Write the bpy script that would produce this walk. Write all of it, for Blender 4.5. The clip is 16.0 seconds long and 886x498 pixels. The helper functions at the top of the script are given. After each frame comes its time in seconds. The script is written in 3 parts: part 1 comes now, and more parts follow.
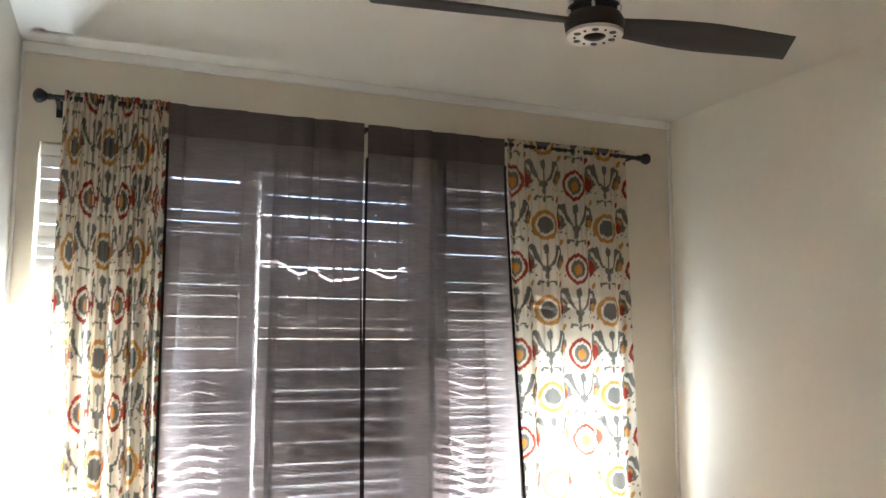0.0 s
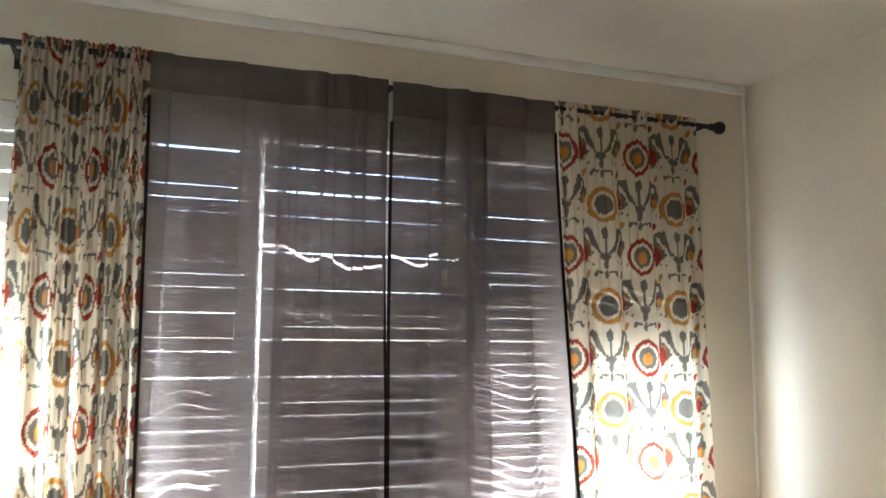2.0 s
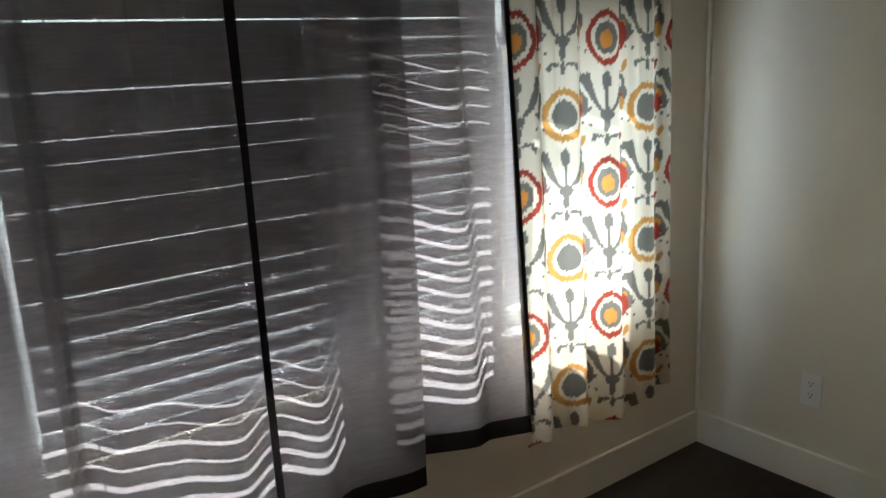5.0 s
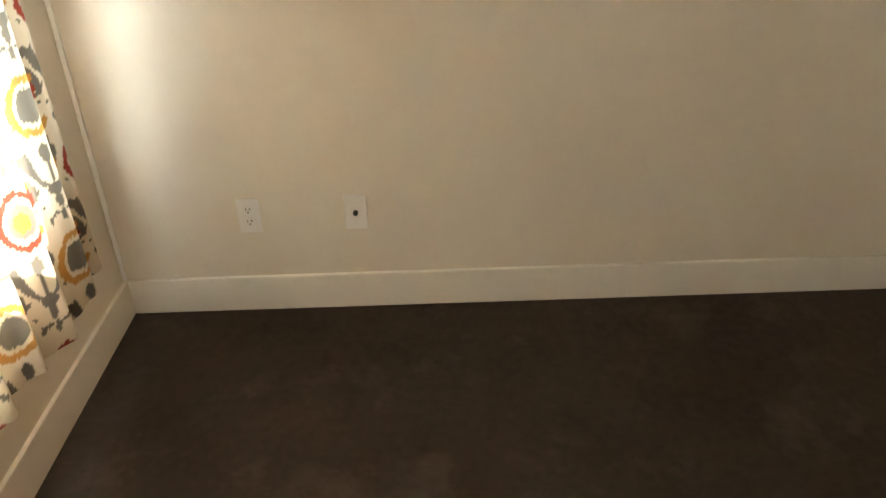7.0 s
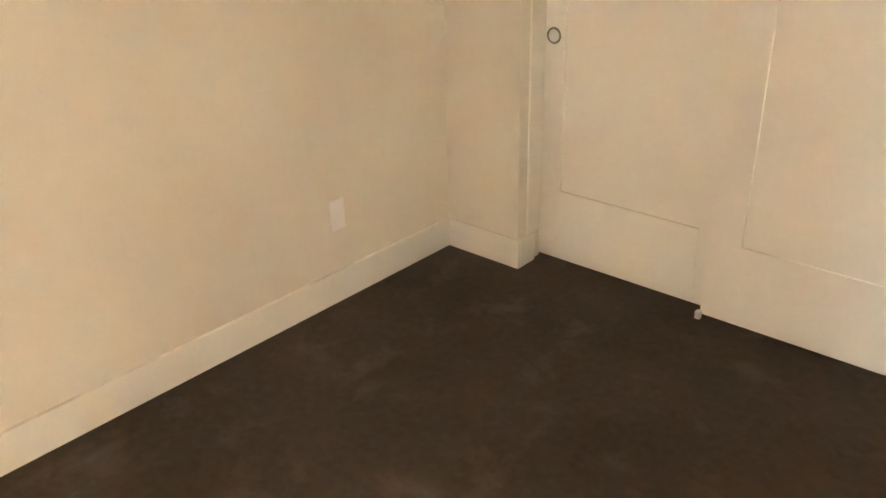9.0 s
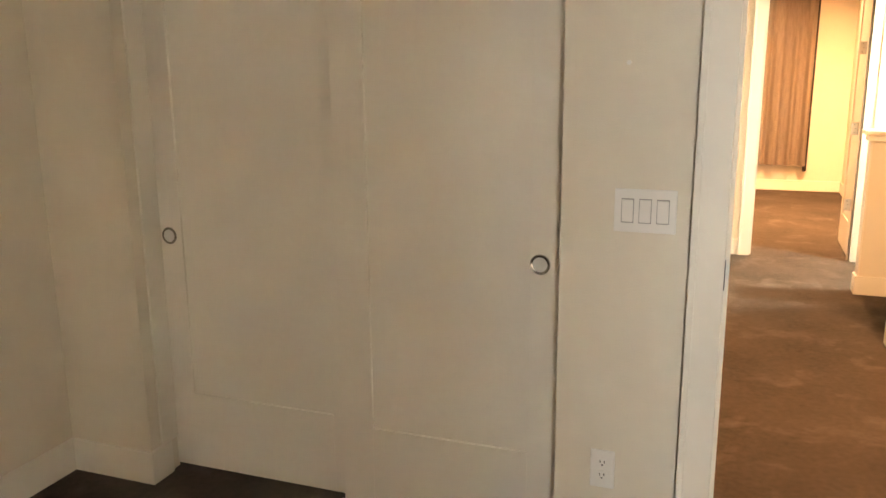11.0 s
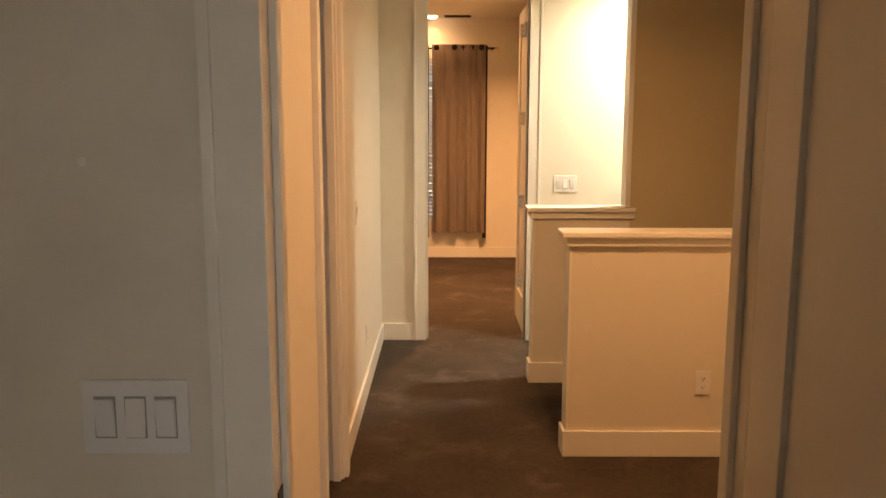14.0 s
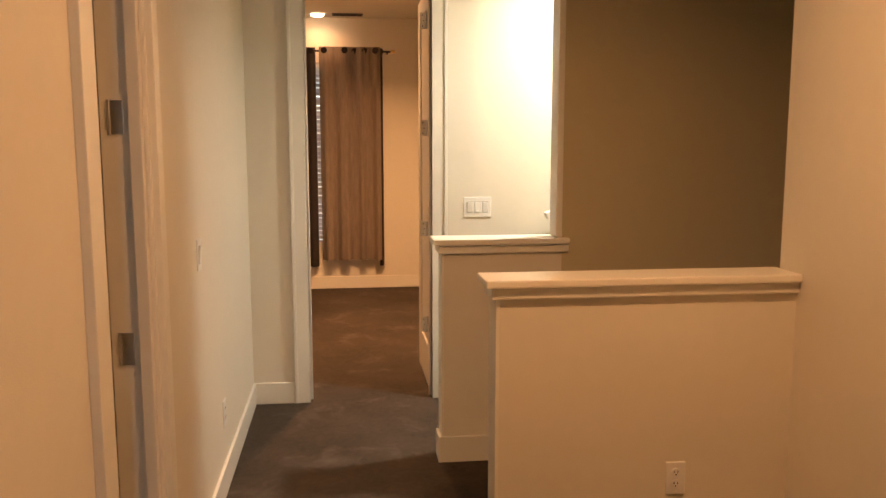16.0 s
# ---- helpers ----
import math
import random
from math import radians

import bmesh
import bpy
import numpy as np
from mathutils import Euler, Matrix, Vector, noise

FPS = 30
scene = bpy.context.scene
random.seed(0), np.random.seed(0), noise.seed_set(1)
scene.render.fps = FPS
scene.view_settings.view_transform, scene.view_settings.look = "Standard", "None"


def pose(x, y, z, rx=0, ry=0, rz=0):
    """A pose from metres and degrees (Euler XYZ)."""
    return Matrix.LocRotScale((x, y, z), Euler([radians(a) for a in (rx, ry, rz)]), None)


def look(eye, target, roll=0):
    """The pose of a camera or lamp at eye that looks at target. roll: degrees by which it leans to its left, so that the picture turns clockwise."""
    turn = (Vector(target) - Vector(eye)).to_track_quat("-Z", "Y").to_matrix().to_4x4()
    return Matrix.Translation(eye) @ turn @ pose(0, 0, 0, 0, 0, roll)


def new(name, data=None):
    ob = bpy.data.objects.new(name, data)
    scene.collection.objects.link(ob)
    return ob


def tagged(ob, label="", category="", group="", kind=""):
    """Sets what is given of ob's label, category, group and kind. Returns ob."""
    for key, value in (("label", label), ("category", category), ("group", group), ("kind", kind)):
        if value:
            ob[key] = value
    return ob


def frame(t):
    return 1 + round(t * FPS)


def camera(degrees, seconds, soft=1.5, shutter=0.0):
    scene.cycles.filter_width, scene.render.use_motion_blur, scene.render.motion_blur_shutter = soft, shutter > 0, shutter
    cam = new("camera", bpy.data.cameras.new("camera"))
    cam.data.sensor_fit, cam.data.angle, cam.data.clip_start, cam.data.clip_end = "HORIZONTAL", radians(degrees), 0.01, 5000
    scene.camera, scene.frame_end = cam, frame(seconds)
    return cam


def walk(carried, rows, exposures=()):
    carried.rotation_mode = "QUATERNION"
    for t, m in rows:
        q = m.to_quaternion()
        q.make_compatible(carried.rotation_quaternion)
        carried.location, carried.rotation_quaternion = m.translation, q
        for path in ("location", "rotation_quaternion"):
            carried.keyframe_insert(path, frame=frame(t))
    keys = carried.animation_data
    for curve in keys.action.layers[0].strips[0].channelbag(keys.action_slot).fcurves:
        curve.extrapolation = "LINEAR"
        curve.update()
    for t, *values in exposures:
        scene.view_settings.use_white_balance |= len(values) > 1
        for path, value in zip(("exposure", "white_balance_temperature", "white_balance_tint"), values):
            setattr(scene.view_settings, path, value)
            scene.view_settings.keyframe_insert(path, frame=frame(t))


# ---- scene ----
cam = camera(57.4, 16.0)
PATH = [
    (0, (-2.758, -3.563, 1.551), (-2.019, -1.719, 1.775), 0.3),
    (0.5, (-2.772, -3.508, 1.572), (-2.029, -1.676, 1.877), 0.3),
    (1, (-2.707, -3.384, 1.547), (-1.971, -1.554, 1.876), 0.2),
    (1.5, (-2.63, -3.182, 1.538), (-1.901, -1.346, 1.851), 0.1),
    (2, (-2.603, -2.943, 1.531), (-1.904, -1.085, 1.771), 0.3),
    (2.5, (-2.591, -2.735, 1.506), (-1.932, -0.851, 1.638), 0.2),
    (3, (-2.55, -2.532, 1.455), (-1.928, -0.631, 1.49), -0.3),
    (3.2, (-2.503, -2.471, 1.426), (-1.915, -0.559, 1.443), -0.3),
    (5.3, (-2.405, -1.566, 1.462), (-1.103, -0.168, 0.87), -2.7),
    (5.5, (-2.383, -1.474, 1.459), (-0.995, -0.205, 0.778), -2.7),
    (6, (-2.453, -1.141, 1.459), (-0.835, -0.34, 0.599), -1.6),
    (6.5, (-2.38, -1.058, 1.48), (-0.673, -0.647, 0.522), -1.8),
    (7, (-2.194, -1.054, 1.497), (-0.473, -1.033, 0.478), -2.3),
    (7.5, (-2.138, -1.058, 1.514), (-0.477, -1.466, 0.478), -2.4),
    (8, (-2.07, -1.112, 1.499), (-0.545, -1.897, 0.469), -2.9),
    (8.5, (-2.068, -1.069, 1.469), (-0.717, -2.189, 0.509), -1.9),
    (9, (-2.082, -1.083, 1.492), (-0.877, -2.421, 0.621), -1.6),
    (9.5, (-2.092, -1.097, 1.492), (-0.995, -2.588, 0.734), -1.4),
    (10, (-2.137, -1.138, 1.48), (-1.162, -2.763, 0.842), -1.1),
    (10.2, (-2.163, -1.158, 1.481), (-1.252, -2.837, 0.89), -0.9),
    (12.3, (-2.498, -1.56, 1.479), (-2.136, -3.499, 1.149), -0.1),
    (12.5, (-2.509, -1.624, 1.479), (-2.194, -3.571, 1.152), -0.0),
    (13, (-2.512, -1.809, 1.507), (-2.317, -3.774, 1.19), 0.1),
    (13.5, (-2.501, -2.004, 1.529), (-2.438, -3.98, 1.22), 0.1),
    (14, (-2.537, -2.257, 1.539), (-2.536, -4.234, 1.238), 0.1),
    (14.5, (-2.523, -2.55, 1.525), (-2.558, -4.528, 1.234), 0.1),
    (15, (-2.531, -2.801, 1.522), (-2.628, -4.779, 1.24), 0.0),
    (15.5, (-2.598, -3.072, 1.524), (-2.753, -5.047, 1.252), 0.0),
    (16, (-2.621, -3.336, 1.509), (-2.864, -5.304, 1.247), -0.0),
]
EXPOSURES = [(0, 3.85, 5700, 11), (2.0, 3.8, 5700, 9), (3.0, 3.5, 5750, 7), (5.5, 2.0, 5400, 4), (6.2, 2.55, 5850, 4), (7.0, 3.6, 6800, 10), (7.5, 3.75, 7000, 12), (8.5, 4.8, 7200, 15), (10.0, 4.55, 7200, 16), (12.5, 2.62, 7250, 15), (14.0, 2.18, 7650, 21), (16, 1.92, 7200, 22)]
walk(cam, [(t, look(eye, target, roll)) for t, eye, target, roll in PATH], EXPOSURES)

# ---- light ----
SUN_EL, SUN_AZ = 55.0, -20.0    # height, and turn away from the window's normal (below 0: towards the east)
world = bpy.data.worlds.new("sky")
scene.world = world
world.use_nodes = True
sky = world.node_tree.nodes.new("ShaderNodeTexSky")
sky.sky_type, sky.sun_disc = "NISHITA", False
sky.sun_elevation, sky.sun_rotation = radians(SUN_EL), radians(-SUN_AZ)
back = world.node_tree.nodes["Background"]
back.inputs["Strength"].default_value = 0.15
world.node_tree.links.new(sky.outputs["Color"], back.inputs["Color"])


def lamp(name, kind, energy, colour, m, size=0.1, spread=None):
    data = bpy.data.lights.new(name, kind)
    data.energy, data.color = energy, colour
    if kind == "AREA" and isinstance(size, tuple):
        data.shape, data.size, data.size_y = "RECTANGLE", size[0], size[1]
    elif kind == "AREA":
        data.shape, data.size = "DISK", size
        if spread:
            data.spread = radians(spread)
    elif kind == "SUN":
        data.angle = radians(size)
    else:
        data.shadow_soft_size = size
    ob = new(name, data)
    ob.matrix_world = m
    return ob


sun_from = Vector((-math.sin(radians(SUN_AZ)) * math.cos(radians(SUN_EL)), math.cos(radians(SUN_AZ)) * math.cos(radians(SUN_EL)), math.sin(radians(SUN_EL))))
lamp("sun", "SUN", 5.0, (1.0, 0.95, 0.88), look(sun_from * 20, (0, 0, 0)), 0.5)
WARM = (1.0, 0.55, 0.25)

# ---- measures ----
CEIL = 2.742
WEST, SOUTH = -3.165, -3.435       # bedroom: east wall at x = 0, window wall at y = 0
WALL = 0.108
HALL_N = SOUTH - WALL             # hall side of the bedroom's south wall
HALL_E, HALL_W = -2.09, -4.155
END = -7.98                       # wall with the far doorway
FAR = -11.72                      # far room's window wall
CL, CR = -0.362, -1.845           # closet opening
DL, DR = -2.280, -3.0           # bedroom doorway
PONY1, PONY2 = -5.89, -7.0        # north faces of the half walls
STAIR_X = -3.34

# downlights; the far room's one at y -9.6 is unseen, added to brighten that room
for x, y, power in ((-3.3, -4.95, 6.2), (-4.1, -7.4, 11), (-2.40, -11.50, 0.8), (-2.9, -9.6, 21)):
    lamp("downlight_glow", "AREA", power, WARM if y > -7 or y < -8 else (0.95, 1.0, 0.90), look((x, y, CEIL - 0.034), (x, y, 0)), 0.13, 150)

# added area lamps that stand in for daylight in the two window openings that no closed blind covers
for x, y, z, w, h, power, spread in ((-3.036, 0.003, 1.08, 0.08, 0.85, 4.9, 150), (-0.63, 0.078, 1.06, 0.46, 0.80, 1.4, 180)):
    lamp("window_daylight", "AREA", power, (0.84, 0.94, 1.0), look((x, y, z), (x, -1, z)), (w, h), spread)

# ---- materials ----


def node(tree, kind, **sockets):
    n = tree.nodes.new(kind)
    for key, value in sockets.items():
        n.inputs[key.replace("_", " ")].default_value = value
    return n


def material(name, colour, rough=0.6, metal=0.0, vary=0.06, scale=6.0, bump=0.0, bump_scale=200.0, spec=0.5, random_hue=0.0):
    m = bpy.data.materials.new(name)
    m.use_nodes = True
    t = m.node_tree
    b = t.nodes["Principled BSDF"]
    b.inputs["Roughness"].default_value, b.inputs["Metallic"].default_value = rough, metal
    b.inputs["Specular IOR Level"].default_value = spec
    co = node(t, "ShaderNodeTexCoord")
    big = node(t, "ShaderNodeTexNoise", Scale=scale, Detail=4.0, Roughness=0.6)
    fine = node(t, "ShaderNodeTexNoise", Scale=scale * 14, Detail=3.0)
    t.links.new(co.outputs["Object"], big.inputs["Vector"])
    t.links.new(co.outputs["Object"], fine.inputs["Vector"])
    mix = node(t, "ShaderNodeMix")
    mix.data_type = "FLOAT"
    mix.inputs[0].default_value = 0.4
    t.links.new(big.outputs["Fac"], mix.inputs[2])
    t.links.new(fine.outputs["Fac"], mix.inputs[3])
    ramp = node(t, "ShaderNodeValToRGB")
    ramp.color_ramp.elements[0].position, ramp.color_ramp.elements[1].position = 0.3, 0.7
    ramp.color_ramp.elements[0].color = (*[c * (1 - vary) for c in colour], 1)
    ramp.color_ramp.elements[1].color = (*[min(1, c * (1 + vary)) for c in colour], 1)
    t.links.new(mix.outputs[0], ramp.inputs["Fac"])
    t.links.new(ramp.outputs["Color"], b.inputs["Base Color"])
    if bump:
        n = node(t, "ShaderNodeTexNoise", Scale=bump_scale, Detail=3.0)
        t.links.new(co.outputs["Object"], n.inputs["Vector"])
        bp = node(t, "ShaderNodeBump", Strength=bump, Distance=0.01)
        t.links.new(n.outputs["Fac"], bp.inputs["Height"])
        t.links.new(bp.outputs["Normal"], b.inputs["Normal"])
    return m


wall_paint = material("wall_paint", (0.74, 0.68, 0.57), 0.72, vary=0.025, scale=1.5, bump=0.12, bump_scale=260)
ceiling_paint = material("ceiling_paint", (0.74, 0.69, 0.60), 0.85, vary=0.02, scale=1.2, bump=0.15, bump_scale=180)
trim_paint = material("trim_paint", (0.80, 0.76, 0.67), 0.38, vary=0.02, scale=3, bump=0.03, bump_scale=90)
white_strip = material("white_strip", (0.90, 0.89, 0.86), 0.3, vary=0.01, scale=3)
door_paint = material("door_paint", (0.79, 0.75, 0.67), 0.42, vary=0.02, scale=3, bump=0.04, bump_scale=120)
# one even tone, darker and yellower than wall_paint
olive_wall = material("olive_wall", (0.55, 0.47, 0.30), 0.75, vary=0.03, scale=1.5, bump=0.12, bump_scale=260)
white_plastic = material("white_plastic", (0.80, 0.78, 0.74), 0.3, vary=0.02)
dark_slot = material("dark_slot", (0.02, 0.02, 0.02), 0.5, vary=0.0)
black_iron = material("black_iron", (0.012, 0.011, 0.010), 0.5, metal=0.15, vary=0.2, scale=30)
satin_nickel = material("satin_nickel", (0.62, 0.60, 0.57), 0.28, metal=1.0, vary=0.05, scale=40)
brushed_nickel = material("brushed_nickel", (0.70, 0.69, 0.66), 0.5, metal=0.9, vary=0.05, scale=40)
dark_bronze = material("dark_bronze", (0.03, 0.026, 0.023), 0.4, metal=0.7, vary=0.15, scale=25)
dark_chrome = material("dark_chrome", (0.34, 0.33, 0.31), 0.25, metal=1.0, vary=0.05, scale=40)
# grey that puts the shade of the gap round a rocker into colour
gap_shade = material("gap_shade", (0.34, 0.33, 0.31), 0.5, vary=0.02)
brass = material("brass", (0.75, 0.52, 0.22), 0.3, metal=1.0, vary=0.05, scale=30)
fan_wood = material("fan_wood", (0.026, 0.017, 0.013), 0.45, vary=0.25, scale=12)
slat_white = material("slat_white", (0.78, 0.77, 0.75), 0.45, vary=0.03)
vinyl = material("window_vinyl", (0.80, 0.80, 0.78), 0.4, vary=0.02)
stucco = material("stucco", (0.50, 0.42, 0.33), 0.9, vary=0.08, bump=0.4, bump_scale=60)
earth = material("dry_ground", (0.30, 0.26, 0.20), 0.95, vary=0.2, scale=0.6, bump=0.4, bump_scale=8)

carpet = material("carpet", (0.090, 0.069, 0.053), 0.96, vary=0.28, scale=2.4, bump=0.9, bump_scale=420, spec=0.1)
# pile brushed the other way: sparse paler patches
ct = carpet.node_tree
patch = node(ct, "ShaderNodeTexNoise", Scale=3.3, Detail=5.0, Roughness=0.68, Distortion=0.25)
ct.links.new([n for n in ct.nodes if n.type == "TEX_COORD"][0].outputs["Object"], patch.inputs["Vector"])
pr = node(ct, "ShaderNodeValToRGB")
pr.color_ramp.elements[0].position, pr.color_ramp.elements[1].position = 0.54, 0.74
pr.color_ramp.elements[0].color, pr.color_ramp.elements[1].color = (0, 0, 0, 1), (0.75, 0.75, 0.75, 1)
ct.links.new(patch.outputs["Fac"], pr.inputs["Fac"])
pm = node(ct, "ShaderNodeMix")
pm.data_type = "RGBA"
cb = ct.nodes["Principled BSDF"]
ct.links.new(pr.outputs["Color"], pm.inputs[0])
ct.links.new(cb.inputs["Base Color"].links[0].from_socket, pm.inputs[6])
pm.inputs[7].default_value = (0.175, 0.14, 0.112, 1)
ct.links.new(pm.outputs[2], cb.inputs["Base Color"])


def cloth_material(name, colour, clear, through_light, attribute="", grain=(1.0, 1.0, 9.0)):
    """Woven cloth: part lets the view through, part scatters light onward."""
    m = bpy.data.materials.new(name)
    m.use_nodes = True
    t = m.node_tree
    t.nodes.remove(t.nodes["Principled BSDF"])
    out = t.nodes["Material Output"]
    co = node(t, "ShaderNodeTexCoord")
    if attribute:
        src = node(t, "ShaderNodeVertexColor")
        src.layer_name = attribute
        base = src.outputs["Color"]
    else:
        n = node(t, "ShaderNodeTexNoise", Scale=18.0, Detail=4.0)
        stretch = node(t, "ShaderNodeMapping")
        stretch.inputs["Scale"].default_value = grain
        t.links.new(co.outputs["Object"], stretch.inputs["Vector"])
        t.links.new(stretch.outputs["Vector"], n.inputs["Vector"])
        r = node(t, "ShaderNodeValToRGB")
        r.color_ramp.elements[0].position, r.color_ramp.elements[1].position = 0.3, 0.7
        r.color_ramp.elements[0].color = (*[c * 0.9 for c in colour], 1)
        r.color_ramp.elements[1].color = (*[c * 1.1 for c in colour], 1)
        t.links.new(n.outputs["Fac"], r.inputs["Fac"])
        base = r.outputs["Color"]
    weave = node(t, "ShaderNodeTexNoise", Scale=500.0, Detail=2.0)
    t.links.new(co.outputs["Object"], weave.inputs["Vector"])
    bp = node(t, "ShaderNodeBump", Strength=0.35, Distance=0.004)
    t.links.new(weave.outputs["Fac"], bp.inputs["Height"])
    d, tr, cl = node(t, "ShaderNodeBsdfDiffuse"), node(t, "ShaderNodeBsdfTranslucent"), node(t, "ShaderNodeBsdfTransparent")
    for s in (d, tr):
        t.links.new(base, s.inputs["Color"])
        t.links.new(bp.outputs["Normal"], s.inputs["Normal"])
    m1, m2 = node(t, "ShaderNodeMixShader"), node(t, "ShaderNodeMixShader")
    m1.inputs["Fac"].default_value, m2.inputs["Fac"].default_value = through_light, clear
    t.links.new(d.outputs[0], m1.inputs[1]), t.links.new(tr.outputs[0], m1.inputs[2])
    t.links.new(m1.outputs[0], m2.inputs[1]), t.links.new(cl.outputs[0], m2.inputs[2])
    t.links.new(m2.outputs[0], out.inputs["Surface"])
    return m


sheer_cloth = cloth_material("sheer_cloth", (0.235, 0.20, 0.192), 0.17, 0.78)
hem_cloth = cloth_material("sheer_hem", (0.025, 0.02, 0.02), 0.0, 0.15)
print_cloth = cloth_material("printed_cloth", (0.8, 0.75, 0.65), 0.0, 0.30, "print")
grey_cloth = cloth_material("taupe_cloth", (0.25, 0.195, 0.15), 0.0, 0.12, grain=(3.0, 3.0, 0.5))
dark_cloth = cloth_material("dark_lining", (0.05, 0.04, 0.035), 0.0, 0.05)

glass = bpy.data.materials.new("window_glass")
glass.use_nodes = True
gb = glass.node_tree.nodes["Principled BSDF"]
gb.inputs["Transmission Weight"].default_value, gb.inputs["Roughness"].default_value, gb.inputs["IOR"].default_value = 1.0, 0.0, 1.45

lamp_glow = bpy.data.materials.new("lamp_glow")
lamp_glow.use_nodes = True
lb = lamp_glow.node_tree.nodes["Principled BSDF"]
lb.inputs["Emission Color"].default_value, lb.inputs["Emission Strength"].default_value = (1.0, 0.78, 0.5, 1), 6.0

# ---- mesh helpers ----


def box(bm, x0, x1, y0, y1, z0, z1, bevel=0.0):
    x0, x1, y0, y1, z0, z1 = min(x0, x1), max(x0, x1), min(y0, y1), max(y0, y1), min(z0, z1), max(z0, z1)
    vs = [bm.verts.new((x, y, z)) for x in (x0, x1) for y in (y0, y1) for z in (z0, z1)]
    fs = [bm.faces.new([vs[i] for i in f]) for f in ((0, 1, 3, 2), (4, 6, 7, 5), (0, 4, 5, 1), (2, 3, 7, 6), (0, 2, 6, 4), (1, 5, 7, 3))]
    if bevel:
        edges = {e for f in fs for e in f.edges}
        bmesh.ops.bevel(bm, geom=list(edges), offset=bevel, segments=2, affect="EDGES", profile=0.6)
    return bm


def boxes(*items, bevel=0.0):
    bm = bmesh.new()
    for b in items:
        one = bmesh.new()
        box(one, *b, bevel=bevel)
        me = bpy.data.meshes.new("tmp")
        one.to_mesh(me), one.free()
        bm.from_mesh(me)
        bpy.data.meshes.remove(me)
    return bm


def disc(bm, radius, z0, z1, at=(0, 0, 0), axis="Z", segments=24, radius2=None):
    m = Matrix.Translation(at)
    if axis == "Y":
        m = m @ Matrix.Rotation(radians(90), 4, "X")
    if axis == "X":
        m = m @ Matrix.Rotation(radians(90), 4, "Y")
    bmesh.ops.create_cone(bm, cap_ends=True, segments=segments, radius1=radius, radius2=radius if radius2 is None else radius2, depth=z1 - z0,
                          matrix=m @ Matrix.Translation((0, 0, (z0 + z1) / 2)))
    return bm


def lathe(bm, profile, m=Matrix(), segments=28):
    """Turns (radius, height) pairs about z."""
    rings = []
    for r, z in profile:
        rings.append([bm.verts.new(m @ Vector((r * math.cos(2 * math.pi * i / segments), r * math.sin(2 * math.pi * i / segments), z))) for i in range(segments)])
    for a, b in zip(rings, rings[1:]):
        for i in range(segments):
            bm.faces.new((a[i], a[(i + 1) % segments], b[(i + 1) % segments], b[i]))
    bm.faces.new(rings[0][::-1]), bm.faces.new(rings[-1])
    return bm


def mesh(name, bm, mat, smooth=False):
    me = bpy.data.meshes.new(name)
    bmesh.ops.recalc_face_normals(bm, faces=bm.faces)
    bm.to_mesh(me), bm.free()
    me.materials.append(mat)
    if smooth:
        me.shade_smooth()
        me.set_sharp_from_angle(angle=radians(40))
    return me


def part(name, bm, mat, parent, label="", smooth=False, at=None):
    ob = new(name, mesh(name, bm, mat, smooth))
    ob.parent = parent
    if at is not None:
        ob.matrix_basis = at
    return tagged(ob, label) if label else ob


def thing(name, label, category, at=Matrix(), group=""):
    ob = new(name)
    ob.empty_display_size = 0.1
    ob.matrix_basis = at
    return tagged(ob, label, category, group)


def structure(name, bm, mat, label, smooth=False):
    return tagged(new(name, mesh(name, bm, mat, smooth)), label, name.split("_")[0], kind="structure")


# ---- setting: bedroom ----
E = 0.15                         # outer walls' thickness
WX0, WX1, WZ0, WZ1 = -3.085, -0.36, 0.64, 2.34
structure("floor", boxes((-5.6, 0.2, HALL_N - 0.0, 0.2, -0.2, 0), (STAIR_X, 0.2, FAR - 0.2, HALL_N, -0.2, 0), (-5.6, STAIR_X, PONY1 - 0.115, HALL_N, -0.2, 0),
                         (-5.6, STAIR_X, FAR - 0.2, END, -0.2, 0)), carpet, "dark brown short-pile carpet with faint footmarks")
structure("ceiling", boxes((-5.6, 0.2, FAR - 0.2, 0.2, CEIL, CEIL + 0.2)), ceiling_paint, "off-white painted plaster ceiling")
structure("wall_north", boxes((WEST - E, WX0, 0, E, 0, CEIL), (WX1, E, 0, E, 0, CEIL), (WX0, WX1, 0, E, 0, WZ0), (WX0, WX1, 0, E, WZ1, CEIL)), wall_paint,
          "cream painted window wall")
structure("wall_east", boxes((0, E, FAR - 0.2, 0, 0, CEIL)), wall_paint, "plain cream painted plaster wall")
structure("wall_west", boxes((WEST - E, WEST, SOUTH, 0, 0, CEIL)), wall_paint, "plain cream painted plaster wall")
CTOP, DTOP = 2.36, 2.40
SDEEP = 0.15
structure("wall_south", boxes((CL, 0, SOUTH - SDEEP, SOUTH, 0, CEIL), (CR, CL, SOUTH - SDEEP, SOUTH, CTOP, CEIL), (DL + 0.02, CR, SOUTH - WALL, SOUTH, 0, CEIL),
                              (DR - 0.02, DL + 0.02, SOUTH - WALL, SOUTH, DTOP + 0.02, CEIL), (-5.6, DR - 0.02, SOUTH - WALL, SOUTH, 0, CEIL)), wall_paint,
          "cream wall with closet opening and doorway")
structure("closet_shell", boxes((CL + 0.3, 0, SOUTH - 0.8, SOUTH - SDEEP, 0, CEIL), (-2.0, 0, SOUTH - 0.85, SOUTH - 0.8, 0, CEIL)), wall_paint, "plain inner walls of the closet")
